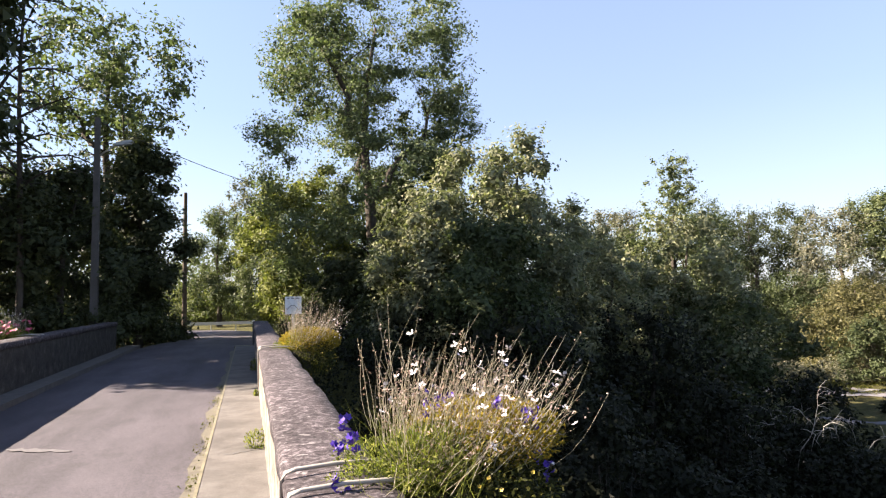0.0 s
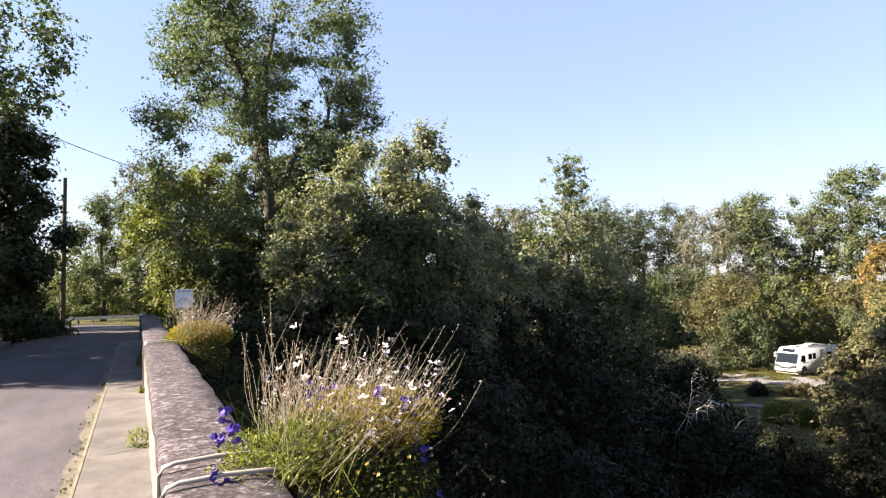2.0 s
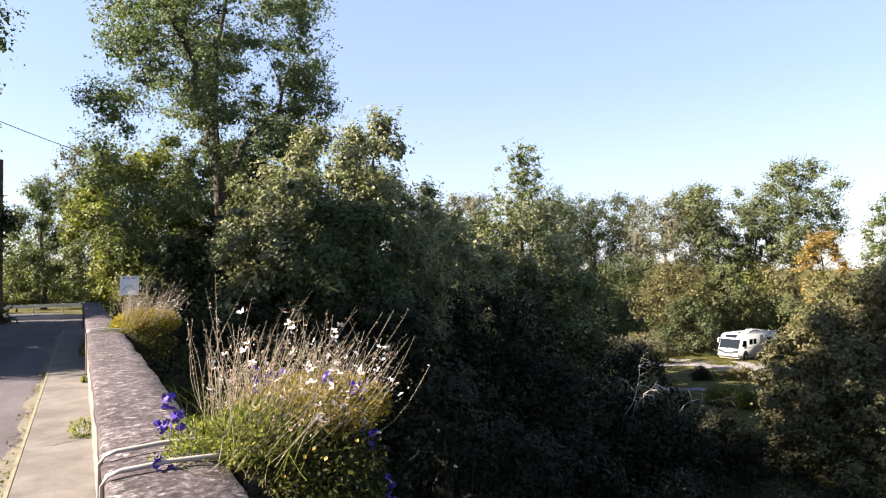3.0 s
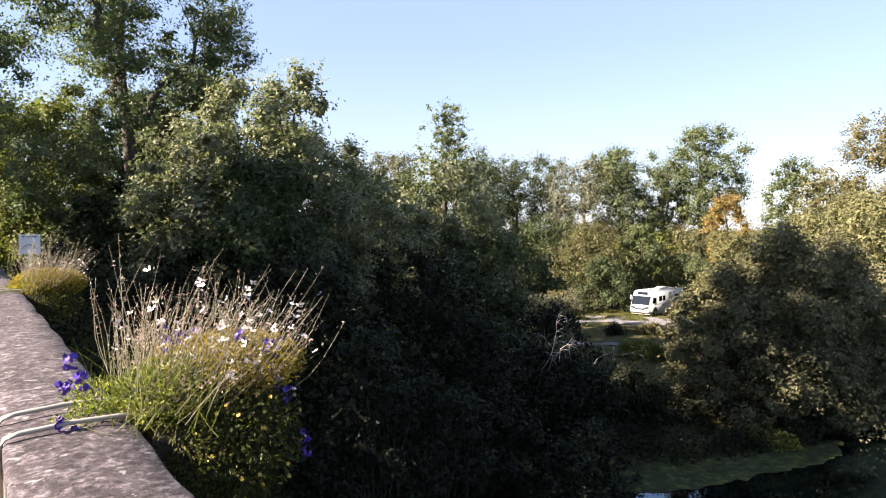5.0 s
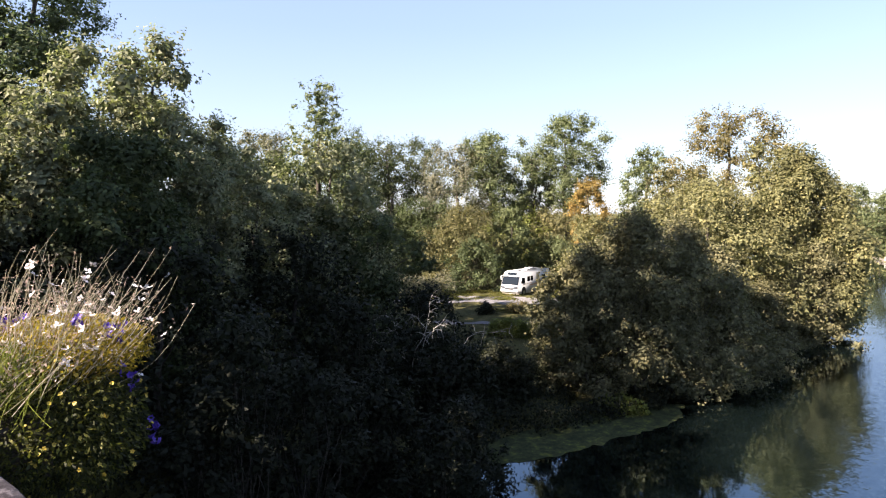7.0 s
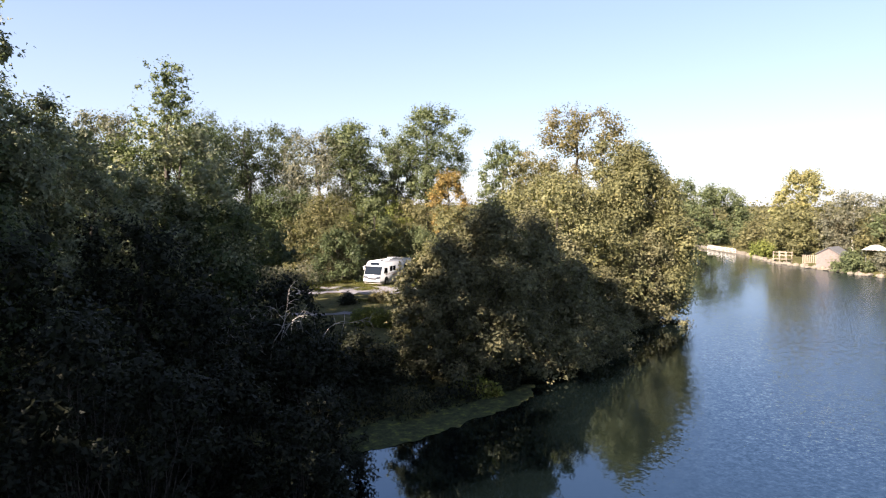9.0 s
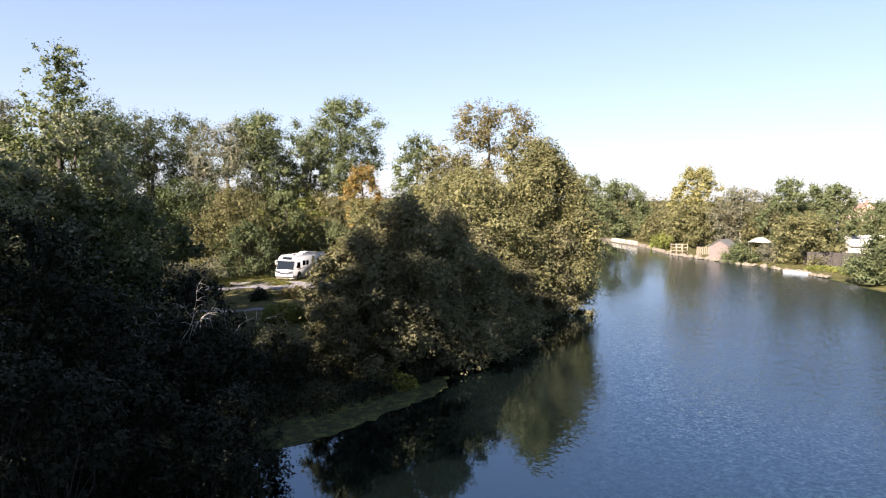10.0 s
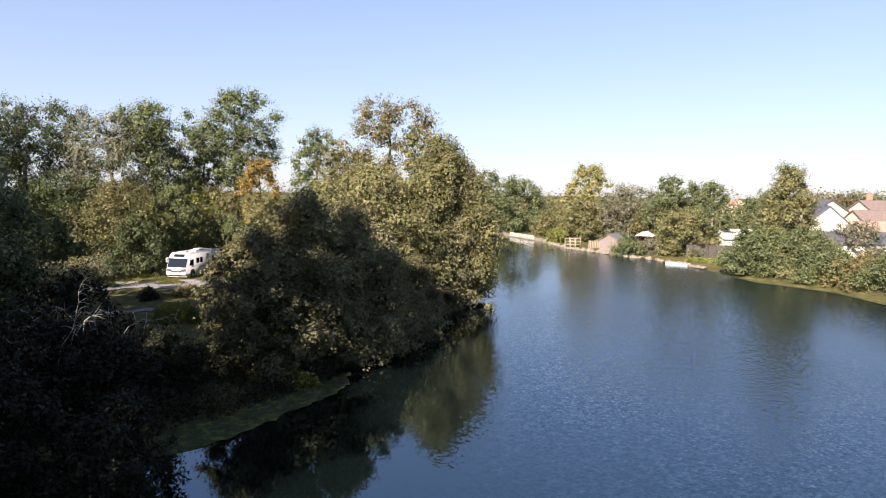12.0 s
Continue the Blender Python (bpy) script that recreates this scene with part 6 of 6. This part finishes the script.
for k in range(16):
    p = Vector((141, 24.3)).lerp(Vector((121.6, 12.0)), k / 15)
    bm = box_bm(1.7, 0.5, 0.6 + 0.08 * math.sin(k * 2.1), (0, 0, 0.25), 0.04)
    bm.transform(pose(p.x + 0.5, p.y + 0.4, 0, 0, 0, 32.4))
    part("block", bm, STONE_PALE, quay)
fence = thing("picket_fence", (0, 0, -6.75), "white wooden fence on the far bank", "fence")
for k in range(22):
    p = Vector((131.5, 19.0)).lerp(Vector((122.2, 13.0)), k / 21)
    part("post", box_bm(0.08, 0.08, 0.8, (p.x + 1.2, p.y + 0.8, 0.1), 0.01), CREAM, fence)
for z_ in (0.1, 0.4):
    bm = box_bm(11.2, 0.05, 0.07)
    bm.transform(pose(126.85 + 1.2, 16.0 + 0.8, z_, 0, 0, 32.8))
    part("rail", bm, CREAM, fence)
gate = thing("garden_fence", (106.2, 2.3, -6.9), "grey paling fence beside the boathouse", "fence")
for k in range(9):
    part("paling", box_bm(0.18, 0.04, 1.2, (0.1 * k, -0.26 * k + 0.6, 0.6), 0.008, rot=Matrix.Rotation(radians(-70), 4, "Z")), WOOD_PALE, gate)

# ---------------------------------------------------------------- crack and dark streak on the roadway
def wavy_line(name, a, b, width, amp, z, material, label, category, seed, n=26):
    """A thin uneven strip lying on the roadway from a to b."""
    a, b = Vector(a), Vector(b)
    side = (b - a).orthogonal().normalized()
    verts, faces = [], []
    for i in range(n):
        k = i / (n - 1)
        p = a.lerp(b, k) + side * amp * (noise.noise(Vector((k * 5, seed, 0))) + 0.5 * noise.noise(Vector((k * 14, seed, 3))))
        w = width * max(0.12, math.sin(math.pi * k) ** 0.5 * (0.75 + 0.7 * noise.noise(Vector((k * 9, seed, 7)))))
        verts += [(*(p + side * w), z), (*(p - side * w), z)]
    for i in range(n - 1):
        faces.append((2 * i, 2 * i + 2, 2 * i + 3, 2 * i + 1))
    me = bpy.data.meshes.new(name)
    me.from_pydata(verts, [], faces)
    return tagged(link_mesh(name, me, material), label, category, kind="structure")


# dark grey shared by the footway crack and the road streak
DARK_MARK = plain("tar", (0.10, 0.09, 0.092), 0.7, vary=0.3, scale=30)
wavy_line("pavement_crack", (-0.24, 7.2), (0.12, 7.36), 0.012, 0.05, 0.0015, DARK_MARK, "dark crack across the concrete footway", "crack", 1)
wavy_line("dark_streak", (-2.57, 8.70), (-1.84, 8.34), 0.09, 0.04, -0.074, DARK_MARK, "dark uneven streak on the asphalt", "tar patch", 11)
